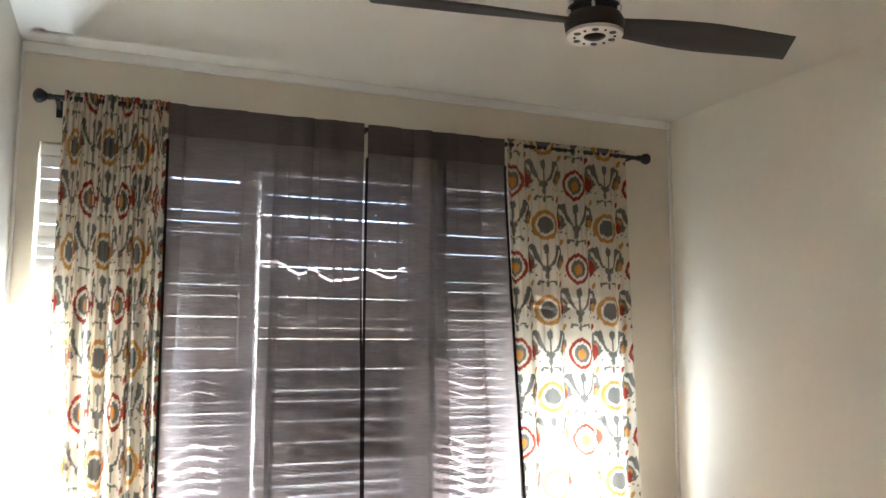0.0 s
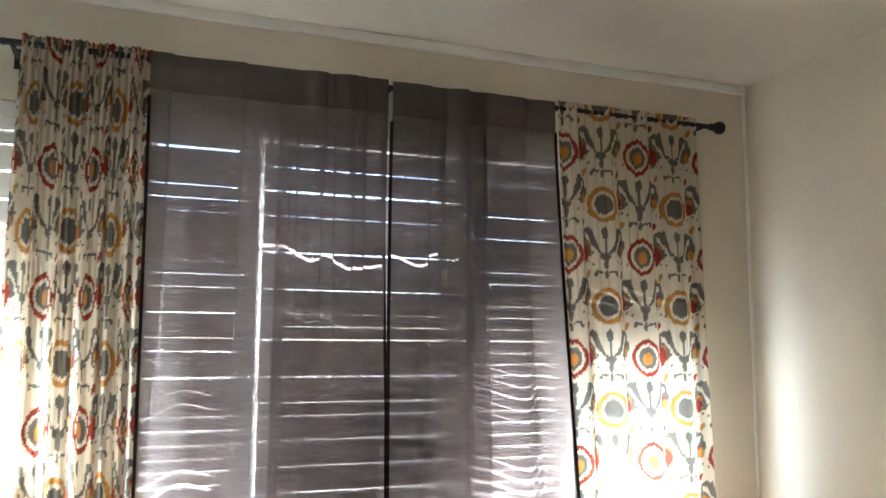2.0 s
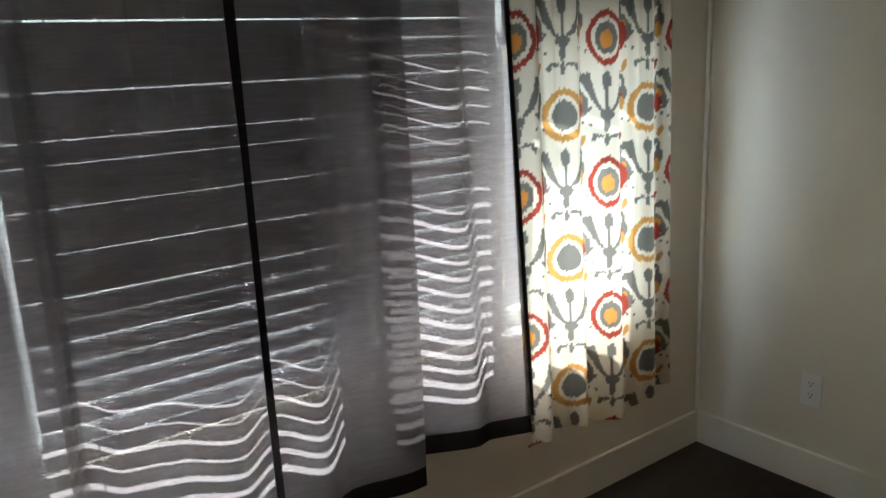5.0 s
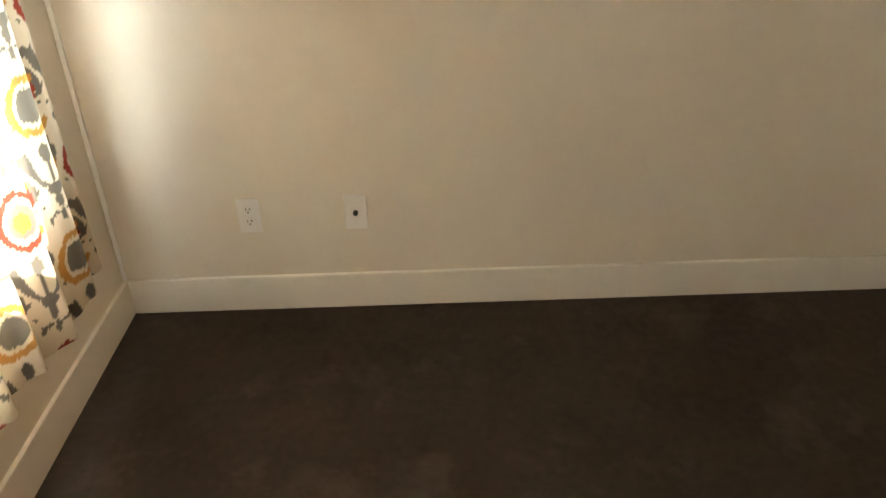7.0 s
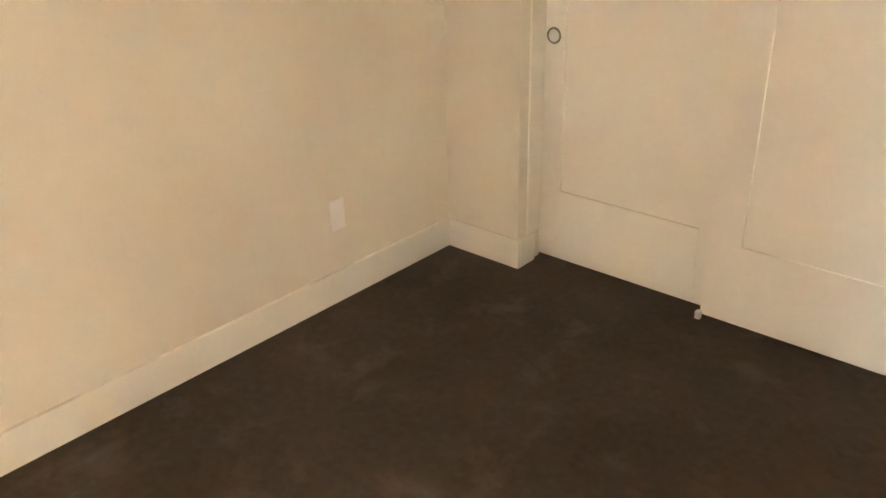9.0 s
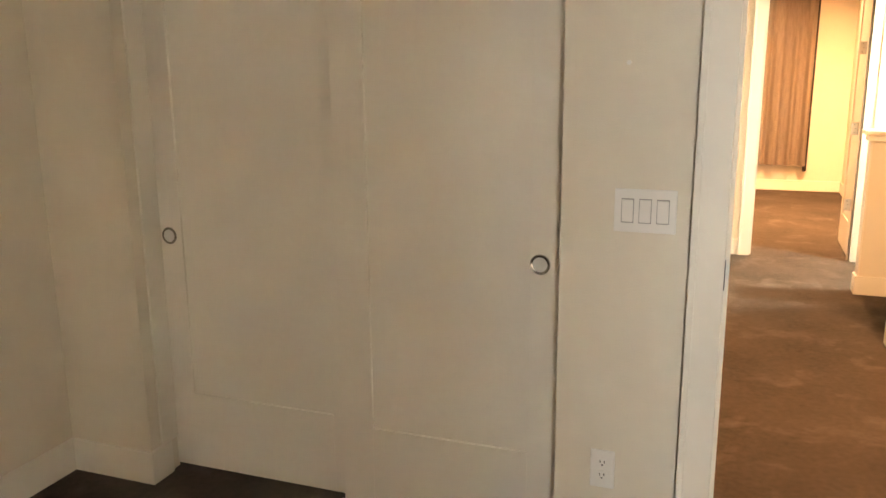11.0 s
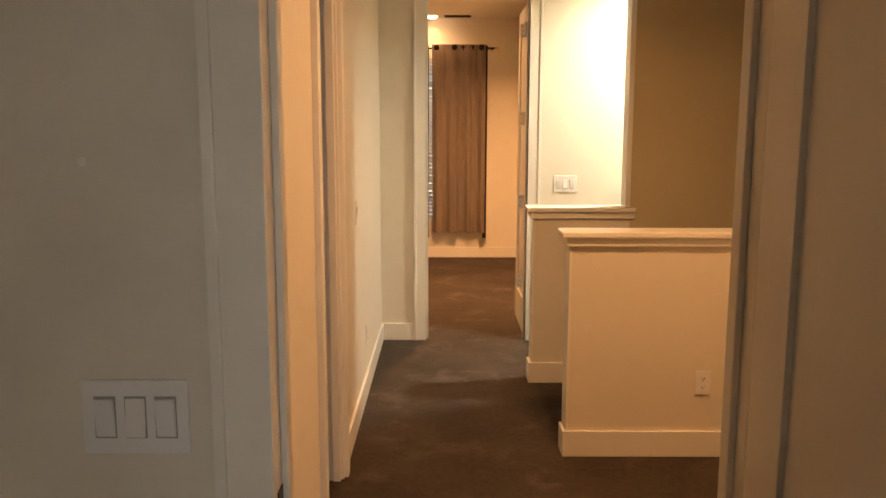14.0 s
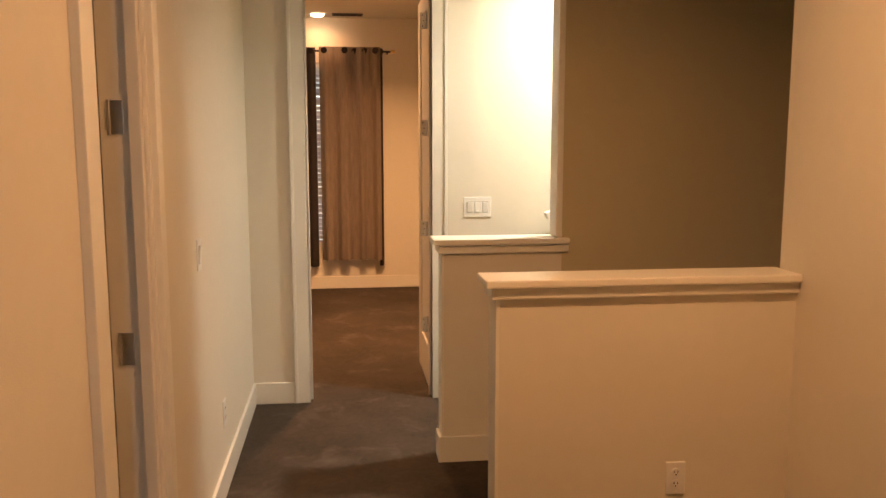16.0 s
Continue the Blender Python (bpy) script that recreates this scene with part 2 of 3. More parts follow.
# white strips along the window wall's top and corners put its bright joint lines into colour
structure("trim_window_wall", boxes((WEST, 0, -0.022, 0, CEIL - 0.040, CEIL), (WEST, WEST + 0.012, -0.010, 0, 0.13, CEIL - 0.034), (-0.014, 0, -0.014, 0, 0.13, CEIL - 0.034), bevel=0.004),
          white_strip, "thin white strips drawn along the window wall's bright joints")

BB, BT = 0.125, 0.015


def baseboard(name, x0, x1, y0, y1, h=BB):
    ob = structure(name, boxes((x0, x1, y0, y1, 0, h), bevel=0.004), trim_paint, "cream painted flat baseboard")
    ob["category"] = "baseboard"
    return ob


baseboard("baseboard_north", WEST, 0, -BT, 0)
baseboard("baseboard_east", -BT, 0, SOUTH, -BT)
baseboard("baseboard_west", WEST, WEST + BT, SOUTH, -BT)
baseboard("baseboard_south_1", CL - BT, -BT, SOUTH, SOUTH + BT)
baseboard("baseboard_south_2", CL - BT, CL, SOUTH - 0.1, SOUTH)
structure("trim_closet_jamb", boxes((CL - 0.010, CL, SOUTH - 0.142, SOUTH - 0.055, BB, CTOP), (CR, CR + 0.010, SOUTH - 0.088, SOUTH - 0.045, BB, CTOP), bevel=0.002), trim_paint,
          "cream painted closet jamb strips")["category"] = "door frame"
baseboard("baseboard_south_3", -2.205, CR + BT, SOUTH, SOUTH + BT)
baseboard("baseboard_south_4", CR, CR + BT, SOUTH - 0.05, SOUTH)


def casing(name, axis, face, out, a0, a1, top, deep, w=0.088, t=0.016, sides=(True, True)):
    """Door lining and flat casing. axis: 'x' where the wall runs along x. face: the wall's face, out: +1 or -1, towards the viewer's room."""
    items = []

    def add(u0, u1, v0, v1, z0, z1):
        items.append((u0, u1, v0, v1, z0, z1) if axis == "x" else (v0, v1, u0, u1, z0, z1))
    lo, hi = min(a0, a1), max(a0, a1)
    for f, o in ((face, out), (face - out * deep, -out)):
        if sides[0]:
            add(lo - w, lo, f, f + o * t, 0, top + w)
            add(lo - w, lo - w + 0.018, f, f + o * (t + 0.008), 0, top + w)
        if sides[1]:
            add(hi, hi + w, f, f + o * t, 0, top + w)
            add(hi + w - 0.018, hi + w, f, f + o * (t + 0.008), 0, top + w)
        add(lo, hi, f, f + o * t, top, top + w)
    lining = len(items)
    add(lo - 0.02, lo, face - out * deep, face, 0, top + 0.02)
    add(hi, hi + 0.02, face - out * deep, face, 0, top + 0.02)
    add(lo, hi, face - out * deep, face, top, top + 0.02)
    mid = face - out * deep * 0.55
    add(lo, lo + 0.012, mid - 0.018, mid + 0.018, 0, top)
    add(hi - 0.012, hi, mid - 0.018, mid + 0.018, 0, top)
    ob = structure(name, boxes(*items[lining:lining + 3]), trim_paint, "cream painted flat door casing and jamb")
    ob["category"] = "door frame"
    for b in items[:lining]:
        part("casing_board", boxes(b, bevel=0.002), trim_paint, ob)
    for b in items[lining + 3:]:
        part("door_stop", boxes(b, bevel=0.002), trim_paint, ob)
    return ob


casing("doorframe_bedroom", "x", SOUTH, 1, DL, DR, DTOP, WALL, sides=(False, True))
structure("trim_door_west", boxes((WEST, DR, SOUTH, SOUTH + 0.016, 0, DTOP + 0.088), bevel=0.002), trim_paint, "narrow cream door casing strip against the wall")["category"] = "door frame"

# ---- setting: hall, stairwell, far room ----
HD0, HD1 = -5.17, -5.625           # narrow cupboard doorway in the hall's east wall
FD0, FD1 = -2.415, -3.13          # far doorway
structure("wall_hall_east", boxes((HALL_E, HALL_E + WALL, HD0, HALL_N, 0, CEIL), (HALL_E, HALL_E + WALL, HD0, HD1, DTOP, CEIL), (HALL_E, HALL_E + WALL, END, HD1, 0, CEIL)),
          wall_paint, "cream painted hall wall")
structure("wall_cupboard", boxes((-1.3, -1.2, -6.3, -4.7, 0, CEIL), (HALL_E + WALL, -1.3, -4.8, -4.7, 0, CEIL), (HALL_E + WALL, -1.3, -6.3, -6.2, 0, CEIL)), wall_paint, "plain inner walls of the hall cupboard")
structure("wall_hall_end", boxes((FD0, 0, END - WALL, END, 0, CEIL), (FD1, FD0, END - WALL, END, DTOP + 0.02, CEIL), (-5.6, FD1, END - WALL, END, -1.6, CEIL)), wall_paint,
          "pale cream painted wall with far doorway")
structure("wall_hall_west", boxes((HALL_W - WALL, HALL_W, PONY1 - 0.115, HALL_N, 0, CEIL)), wall_paint, "cream painted hall wall beside the stairs")
structure("wall_stair", boxes((-5.6, -3.634, PONY2 - 0.115, PONY2, -1.6, CEIL)), olive_wall, "olive brown stairwell wall")
structure("wall_stair_end", boxes((-5.75, -5.6, FAR, 0.2, -1.6, CEIL)), wall_paint, "plain end wall of the stairwell")
structure("wall_far_south", boxes((-5.6, -2.95, FAR - E, FAR, 0, CEIL), (-2.25, 0.2, FAR - E, FAR, 0, CEIL), (-2.95, -2.25, FAR - E, FAR, 0, 0.45), (-2.95, -2.25, FAR - E, FAR, 2.3, CEIL)),
          wall_paint, "cream painted far room wall with a window")
structure("wall_far_west", boxes((-3.55, -3.43, FAR, END - WALL, 0, CEIL)), wall_paint, "cream painted far room wall")
structure("trim_stair_corner", boxes((-3.634, -3.604, PONY2 - 0.118, PONY2 + 0.004, 1.07, CEIL), bevel=0.004), trim_paint, "cream painted wall end above the half wall")
baseboard("baseboard_hall_1", HALL_E - BT, HALL_E, END, HD1 - 0.085)
baseboard("baseboard_hall_2", HALL_E - BT, HALL_E, HD0 + 0.125, HALL_N - 0.02)
baseboard("baseboard_hall_3", FD0 + 0.09, HALL_E - BT, END, END + BT)
baseboard("baseboard_hall_4", HALL_W, HALL_W + BT, PONY1, HALL_N)
baseboard("baseboard_far_1", -3.43, 0, FAR, FAR + BT)
baseboard("baseboard_far_2", -3.43, -3.43 + BT, FAR + BT, END - WALL)
ob = structure("doorframe_hall", boxes((HALL_E, HALL_E + WALL, HD1, HD1 + 0.014, 0, DTOP), (HALL_E, HALL_E + WALL, HD0 - 0.012, HD0, 0, DTOP)), trim_paint, "cream painted wide stepped door casing")
ob["category"] = "door frame"
for item in ((HALL_E - 0.014, HALL_E, HD0, HD0 + 0.085, 0, DTOP + 0.09), (HALL_E - 0.023, HALL_E, HD0 + 0.085, HD0 + 0.125, 0, DTOP + 0.09), (HALL_E - 0.012, HALL_E, HD1 - 0.02, HD1, 0, DTOP + 0.09),
             (HALL_E - 0.030, HALL_E, HD1 - 0.085, HD1 - 0.02, 0, DTOP + 0.09), (HALL_E, HALL_E + 0.034, HD1 + 0.014, HD1 + 0.026, 0, DTOP), (HALL_E - 0.016, HALL_E, HD1, HD0, DTOP, DTOP + 0.09)):
    part("casing_board", boxes(item, bevel=0.003), trim_paint, ob)
casing("doorframe_far", "x", END, 1, FD0, FD1, DTOP, WALL)


def half_wall(name, x_end, x_far, face, mat, label, cap=0.0):
    """Half wall with a moulded wooden cap; its free end stands at x_end."""
    t = 0.115
    ob = structure(name, boxes((x_end, x_far, face - t, face, -1.6, 1.02)), mat, label)
    ob["category"] = "half wall"
    part("cap", boxes((x_end + 0.050, x_far - cap, face - t - 0.03, face + 0.035, 1.04, 1.067), bevel=0.006), trim_paint, ob, "cream painted wooden cap")
    part("moulding", boxes((x_end + 0.028, x_far - cap, face - t - 0.016, face + 0.018, 1.0, 1.04), bevel=0.006), trim_paint, ob)
    part("end_board", boxes((x_end, x_end + 0.012, face - t - 0.004, face + 0.004, 0, 1.0), bevel=0.002), trim_paint, ob)
    part("skirting", boxes((x_end + 0.016, x_far, face, face + BT, 0, BB), (x_end + 0.012, x_end + 0.026, face - t, face + BT, 0, BB), bevel=0.003), trim_paint, ob)
    return ob


half_wall("half_wall_1", -3.122, HALL_W, PONY1, wall_paint, "cream half wall guarding the stairs")
half_wall("half_wall_2", -3.078, -3.634, PONY2, wall_paint, "cream half wall between the stair flights", 0.03)

# steps down to the west
for name, y0, y1 in (("stairs_1", PONY2, PONY1 - 0.115),):
    st = structure(name, boxes((STAIR_X - 0.02, STAIR_X, y0, y1, -0.2, 0)), carpet, "carpeted stair flight going down")
    for i in range(8):
        part("step", boxes((STAIR_X - 0.02 - 0.27 * (i + 1), STAIR_X - 0.02 - 0.27 * i, y0, y1, -0.18 * (i + 1) - 0.2, -0.18 * (i + 1)), bevel=0.012), carpet, st)
structure("stair_landing", boxes((-5.6, STAIR_X, END, PONY2 - 0.115, -0.2, 0)), carpet, "carpeted landing behind the half wall")
structure("stair_base", boxes((-5.7, STAIR_X, END, PONY1, -1.8, -1.62)), carpet, "carpeted landing below")

# outside
structure("ground", boxes((-300, 300, -300, 300, -3.3, -3.0)), earth, "dry open ground outside")
# unseen ledge, added to shade the window from above
structure("roof_eave", boxes((-6, 1.5, E, E + 0.10, 2.74, 2.84), bevel=0.01), stucco, "unseen ledge added above the window to block sun")

# ---- windows and blinds ----
# each window: its sides, its blind's sides, and how far the blind is drawn up
SECTIONS = ((WX0, -2.64, WX0 + 0.008, -2.63, 0.0), (-2.605, -2.225, -2.614, -2.201, 0.012), (-2.19, -1.425, -2.191, -1.394, 0.012),
            (-1.39, -0.935, -1.407, -0.925, 0.012), (-0.90, WX1, -0.908, WX1 - 0.008, 0.84))
# slat tilt against height: (from this height up, tilt there, change for each metre below it)
TILTS = (((1.52, 89, 0), (0.0, 60, 0)),
         ((2.29, 88, 0), (1.74, 90.8, 0), (1.58, 89.6, 0), (0.0, 87.5, 16)),
         ((2.165, 87.5, 0), (2.075, 84.3, 0), (1.36, 90.3, 0), (1.31, 82, 0), (1.12, 90.2, 0), (0.0, 90, 44)),
         ((2.29, 88, 0), (1.70, 90.6, 0), (0.0, 86, 14)),
         ((0.0, 86, 0),))


def tilt_at(profile, z):
    above = 1.62
    for low, tilt, fall in profile:
        if z >= low:
            return tilt - fall * max(0.0, (above - z))
        above = low
    return profile[-1][1]


def window_unit(name, x0, x1, y, z0, z1, out):
    """Vinyl window with a frame, a meeting rail and panes. out: +1 where the outside lies towards +y."""
    w = thing(name, "white vinyl window with two stacked panes", "window")
    w["kind"] = "structure"
    y0, y1 = y, y + out * 0.05
    f = 0.045
    part("window_frame", boxes((x0, x0 + f, y0, y1, z0, z1), (x1 - f, x1, y0, y1, z0, z1), (x0 + f, x1 - f, y0, y1, z0, z0 + f), (x0 + f, x1 - f, y0, y1, z1 - f, z1), bevel=0.004), vinyl, w)
    mid = (z0 + z1) / 2
    part("meeting_rail", boxes((x0 + f, x1 - f, y0, y1, mid - 0.02, mid + 0.02), bevel=0.004), vinyl, w)
    for a, b in ((z0 + f, mid - 0.02), (mid + 0.02, z1 - f)):
        p = part("pane", boxes((x0 + f, x1 - f, y + out * 0.022, y + out * 0.027, a, b)), glass, w)
        p.visible_shadow = False
    return w


def blind(x0, x1, y, z0, z1, profile, raised, label):
    """Slatted blind: headrail, slats on ladder cords, bottom rail."""
    b = thing("window_blind", label, "blind", group="blinds behind the curtains")
    part("headrail", boxes((x0, x1, y - 0.025, y + 0.025, z1 - 0.05, z1), bevel=0.004), slat_white, b)
    bm = bmesh.new()
    n = 4
    for k in range(n + 1):
        s = k / n - 0.5
        for x in (x0 + 0.004, x1 - 0.004):
            for dz in (0.0013, -0.0013):
                bm.verts.new((x, s * 0.0449, dz + 0.003 * (1 - (2 * s) ** 2)))
    bm.verts.ensure_lookup_table()
    for k in range(n):
        a = 4 * k
        bm.faces.new([bm.verts[i] for i in (a, a + 4, a + 6, a + 2)])
        bm.faces.new([bm.verts[i] for i in (a + 1, a + 3, a + 7, a + 5)])
    for a in (0, 4 * n):
        bm.faces.new([bm.verts[i] for i in (a, a + 1, a + 3, a + 2)])
    slat = mesh("slat", bm, slat_white)
    rng = random.Random(round(x0 * 100))
    z = z1 - 0.075
    i = 0
    while z > z0 + raised + 0.03:
        s = new("slat", slat)
        s.parent = b
        s.matrix_basis = pose(0, y, z, tilt_at(profile, z) + rng.uniform(-0.5, 0.5), rng.uniform(-0.10, 0.10), 0)
        z -= 0.0455
        i += 1
    part("bottom_rail", boxes((x0 + 0.004, x1 - 0.004, y - 0.02, y + 0.02, z0 + raised + 0.002, max(z + 0.031, z0 + raised + 0.02)), bevel=0.004), slat_white, b)
    for x in (x0 + 0.12, x1 - 0.12):
        part("ladder_cord", boxes((x - 0.0015, x + 0.0015, y - 0.028, y - 0.026, z + 0.03, z1 - 0.05)), slat_white, b)
    return b


for i, (a, b, c, d, raised) in enumerate(SECTIONS):
    window_unit("window_%d" % (i + 1), a, b, 0.085, WZ0, WZ1, 1)
    blind(c, d, 0.035, WZ0, WZ1 - 0.005, TILTS[i], raised, ("white slatted window blind, slats open", "white slatted window blind, lower slats ajar", "white slatted window blind, nearly closed",
          "white slatted window blind, lower slats half open", "white slatted window blind, drawn partly up")[i])
for x in (-2.6225, -2.2075, -1.4075, -0.9175):
    structure("trim_mullion", boxes((x - 0.0165, x + 0.0165, 0.06, E, WZ0, WZ1), bevel=0.003), vinyl, "white post between two windows")

# ---- curtains ----


def folds(seed, amp, waves):
    rng = random.Random(seed)
    terms = [(amp * w, f * waves * rng.uniform(0.9, 1.1), rng.uniform(0, 6.28)) for w, f in ((1.0, 1.0), (0.45, 2.1), (0.25, 0.47))]
    return lambda s: sum(a * math.sin(2 * math.pi * f * s + p) for a, f, p in terms)


def cloth_grid(x0, x1, z0, z1, y, fold, step, seed, sway=0.012, spread=1.0, hem=0.0, drift=0.0, calm=0.0, lean=(0.0, 0.0), pleats=(), step_x=None, fold_low=None, dip=0.0):
    """Hanging cloth as a fine grid: gathers at the top, wider folds lower down. lean: how far each side stands out at the hem.
    pleats: (place, half width, shift, drop) of tucks where the cloth doubles back on itself. Returns points, faces and the cloth's own coordinates."""
    width, height = x1 - x0, z1 - z0
    nx, nz = max(8, round(width / (step_x or step))), max(8, round(height / step))
    s = np.linspace(0, 1, nx + 1)
    f = np.array([fold(q) for q in s])
    g = np.array([0.5 * fold(q * 4.3 + 0.31) for q in s])
    v = np.linspace(0, 1, nz + 1)[:, None]
    low = 1 - v
    if fold_low:
        depth = f[None, :] * v + np.array([fold_low(q) for q in s])[None, :] * low
    else:
        depth = f[None, :] * (0.45 + 0.55 * low) + g[None, :] * v ** 3
    depth = depth * (1 - calm * low ** 7)
    depth = depth * (1 - 0.6 * v ** 9) + drift * low ** 0.6
    xs = x0 + width * (0.5 + (s[None, :] - 0.5) * (1 + (spread - 1) * low)) + sway * np.sin(3 * low + seed) * low
    xs = xs + low * (lean[0] * (1 - s[None, :]) + lean[1] * s[None, :])
    for place, half, shift, drop in pleats:
        q = (s[None, :] - place) * width / half
        hold = np.clip(1 - low * height / drop, 0, 1) ** 0.8
        xs = xs - shift * hold * q * np.exp(-q * q / 2)
        depth = depth + 0.006 * hold * np.tanh(1.5 * q) * np.exp(-q * q / 18)
    zs = z0 + height * v + hem * np.sin(2 * math.pi * (s[None, :] * 1.3 + seed)) * low ** 8 - dip * s[None, :] * low ** 3
    pts = np.stack([np.broadcast_to(xs, depth.shape), y + depth, np.broadcast_to(zs, depth.shape)], -1).reshape(-1, 3)
    i = np.arange(nz)[:, None] * (nx + 1) + np.arange(nx)[None, :]
    faces = np.stack([i, i + 1, i + nx + 2, i + nx + 1], -1).reshape(-1, 4)
    return pts, faces, s, v[:, 0]


def cloth_mesh(name, pts, faces, mat):
    me = bpy.data.meshes.new(name)
    me.from_pydata(pts.tolist(), [], faces.tolist())
    me.materials.append(mat)
    me.shade_smooth()
    return me


CREAM, RED, OCHRE, GREY, ORANGE = (0.60, 0.52, 0.39), (0.24, 0.042, 0.026), (0.40, 0.20, 0.05), (0.135, 0.125, 0.102), (0.48, 0.20, 0.04)


def print_colours(u, v):
    """The printed cloth's motifs: pointed rings in red and ochre in half drop, with stems, commas and drops between."""
    W, P = 0.30, 0.415
    u = u * 0.74
    rng = np.random.default_rng(3)
    threads = rng.normal(0, 1, 4000)
    jit = 0.0017 * (threads[(np.abs(u) * 260).astype(int) % 4000] + 0.6 * threads[(np.abs(u) * 90).astype(int) % 4000])
    v = v + jit
    col = np.empty(u.shape + (3,))
    col[:] = CREAM

    def paint(mask, c):
        col[mask] = c

    def cell(cu, cv, period=P):
        return (u - cu + W / 2) % W - W / 2, (v - cv + period / 2) % period - period / 2

    def blob(cu, cv, a, b, c, power=2.0, lean=0.0):
        x, y = cell(cu, cv)
        x = x - lean * y
        paint((np.abs(x) / a) ** power + (np.abs(y) / b) ** power < 1, c)

    def curve(cu, cv, bend, length, thick, c, start=0.0):
        x, y = cell(cu, cv)
        t = (y - start) / length
        paint((t > 0) & (t < 1) & (np.abs(x - bend * np.sqrt(np.clip(t, 0, 1))) < thick * (0.5 + 0.9 * t)), c)

    for cu, cv, ring, core in ((0.0, 0.0, RED, ORANGE), (W / 2, P / 2, OCHRE, GREY)):
        # bud, leaves, knot and finial under the ring
        blob(cu, cv - 0.118, 0.012, 0.024, GREY)
        blob(cu, cv - 0.160, 0.004, 0.050, GREY)
        blob(cu, cv - 0.214, 0.018, 0.017, GREY)
        blob(cu, cv - 0.245, 0.008, 0.022, GREY)
        for side in (-1, 1):
            curve(cu, cv - 0.208, side * 0.058, 0.112, 0.010, GREY)
            blob(cu + side * 0.022, cv - 0.276, 0.014, 0.006, GREY, lean=1.2 * side)
            blob(cu + side * 0.036, cv - 0.284, 0.006, 0.010, GREY)
        blob(cu, cv - 0.288, 0.006, 0.018, GREY)
        # ring
        big = ring is RED
        a, b = (0.054, 0.078) if big else (0.058, 0.074)
        blob(cu, cv, a, b, ring, 1.6 if big else 1.9)
        blob(cu, cv, a * 0.72, b * 0.75, CREAM, 1.8)
        blob(cu, cv, a * 0.56, b * 0.57, GREY, 1.9)
        if big:
            blob(cu, cv - 0.004, a * 0.30, b * 0.32, core)
        # commas hanging from the leaf tips
        for side in (-1, 1):
            pu, pv = cu + side * 0.070, cv - 0.172
            blob(pu - side * 0.003, pv + 0.060, 0.013, 0.010, GREY, lean=0.6 * side)
            blob(pu + side * 0.010, pv + 0.040, 0.005, 0.022, GREY)
            blob(pu, pv, 0.020, 0.036, GREY, 1.8, lean=0.3 * side)
            blob(pu - side * 0.016, pv - 0.034, 0.007, 0.016, GREY, lean=-0.8 * side)
            blob(pu + side * 0.001, pv + 0.002, 0.009, 0.014, RED if side > 0 else ORANGE)
            blob(pu - side * 0.004, pv - 0.115, 0.008, 0.017, RED if side > 0 else OCHRE, lean=0.3)
            for n in range(4):
                blob(pu - 0.028 + 0.018 * n, pv - 0.062 - 0.008 * (n % 2), 0.004, 0.005, GREY)
    # red pointed drops between the ring columns
    blob(W * 0.25, P * 0.02, 0.018, 0.040, RED, 1.5)
    blob(W * 0.75, P * 0.52, 0.012, 0.030, RED, 1.5)
    blob(W * 0.75, P * 0.05, 0.011, 0.024, OCHRE, 1.6)
    blob(W * 0.25, P * 0.55, 0.010, 0.022, OCHRE, 1.6)
    return col


def printed_curtain(x0, x1, z0, z1, y, seed, shift, label, waves, amp, lean=(0.0, 0.0), drift=0.0):
    c = thing("printed_curtain", label, "curtain", group="printed curtains")
    fold = folds(seed, amp, waves)
    pts, faces, s, v = cloth_grid(x0, x1, z0, z1, y, fold, 0.0041, seed, hem=0.02, spread=1.02, lean=lean, drift=drift)
    me = cloth_mesh("cloth", pts, faces, print_cloth)
    # the cloth's own width follows the folds
    fine = np.array([fold(q) for q in s])
    run = np.concatenate([[0], np.cumsum(np.sqrt(np.diff(fine) ** 2 + (np.diff(s) * (x1 - x0)) ** 2))])
    U, V = np.meshgrid(run + shift[0], z0 + (z1 - z0) * v + shift[1])
    rgb = print_colours(U.ravel(), V.ravel())
    layer = me.color_attributes.new("print", "FLOAT_COLOR", "POINT")
    layer.data.foreach_set("color", np.concatenate([rgb, np.ones((len(rgb), 1))], 1).astype(np.float32).ravel())
    ob = new("cloth", me)
    ob.parent = c
    return c


ROD_Y, ROD_Z = -0.125, 2.492
printed_curtain(-2.99, -2.585, 0.42, 2.52, ROD_Y - 0.012, 5, (0.06, -0.02), "cream curtain with red and ochre ikat rings, bunched in folds", 4.6, 0.050)
printed_curtain(-1.055, -0.384, 0.31, 2.52, ROD_Y - 0.012, 9, (-0.02, 0.17), "cream curtain with red and ochre ikat rings, hanging wide", 4.2, 0.017, (0.14, 0.12), 0.06)


def hang(*points):
    """Smooth fold depth across a cloth from (place, depth) pairs."""
    def depth(q):
        for (a, b), (c, d) in zip(points, points[1:]):
            if q <= c:
                e = max(0.0, (q - a) / (c - a))
                return b + (d - b) * e * e * (3 - 2 * e)
        return points[-1][1]
    return depth


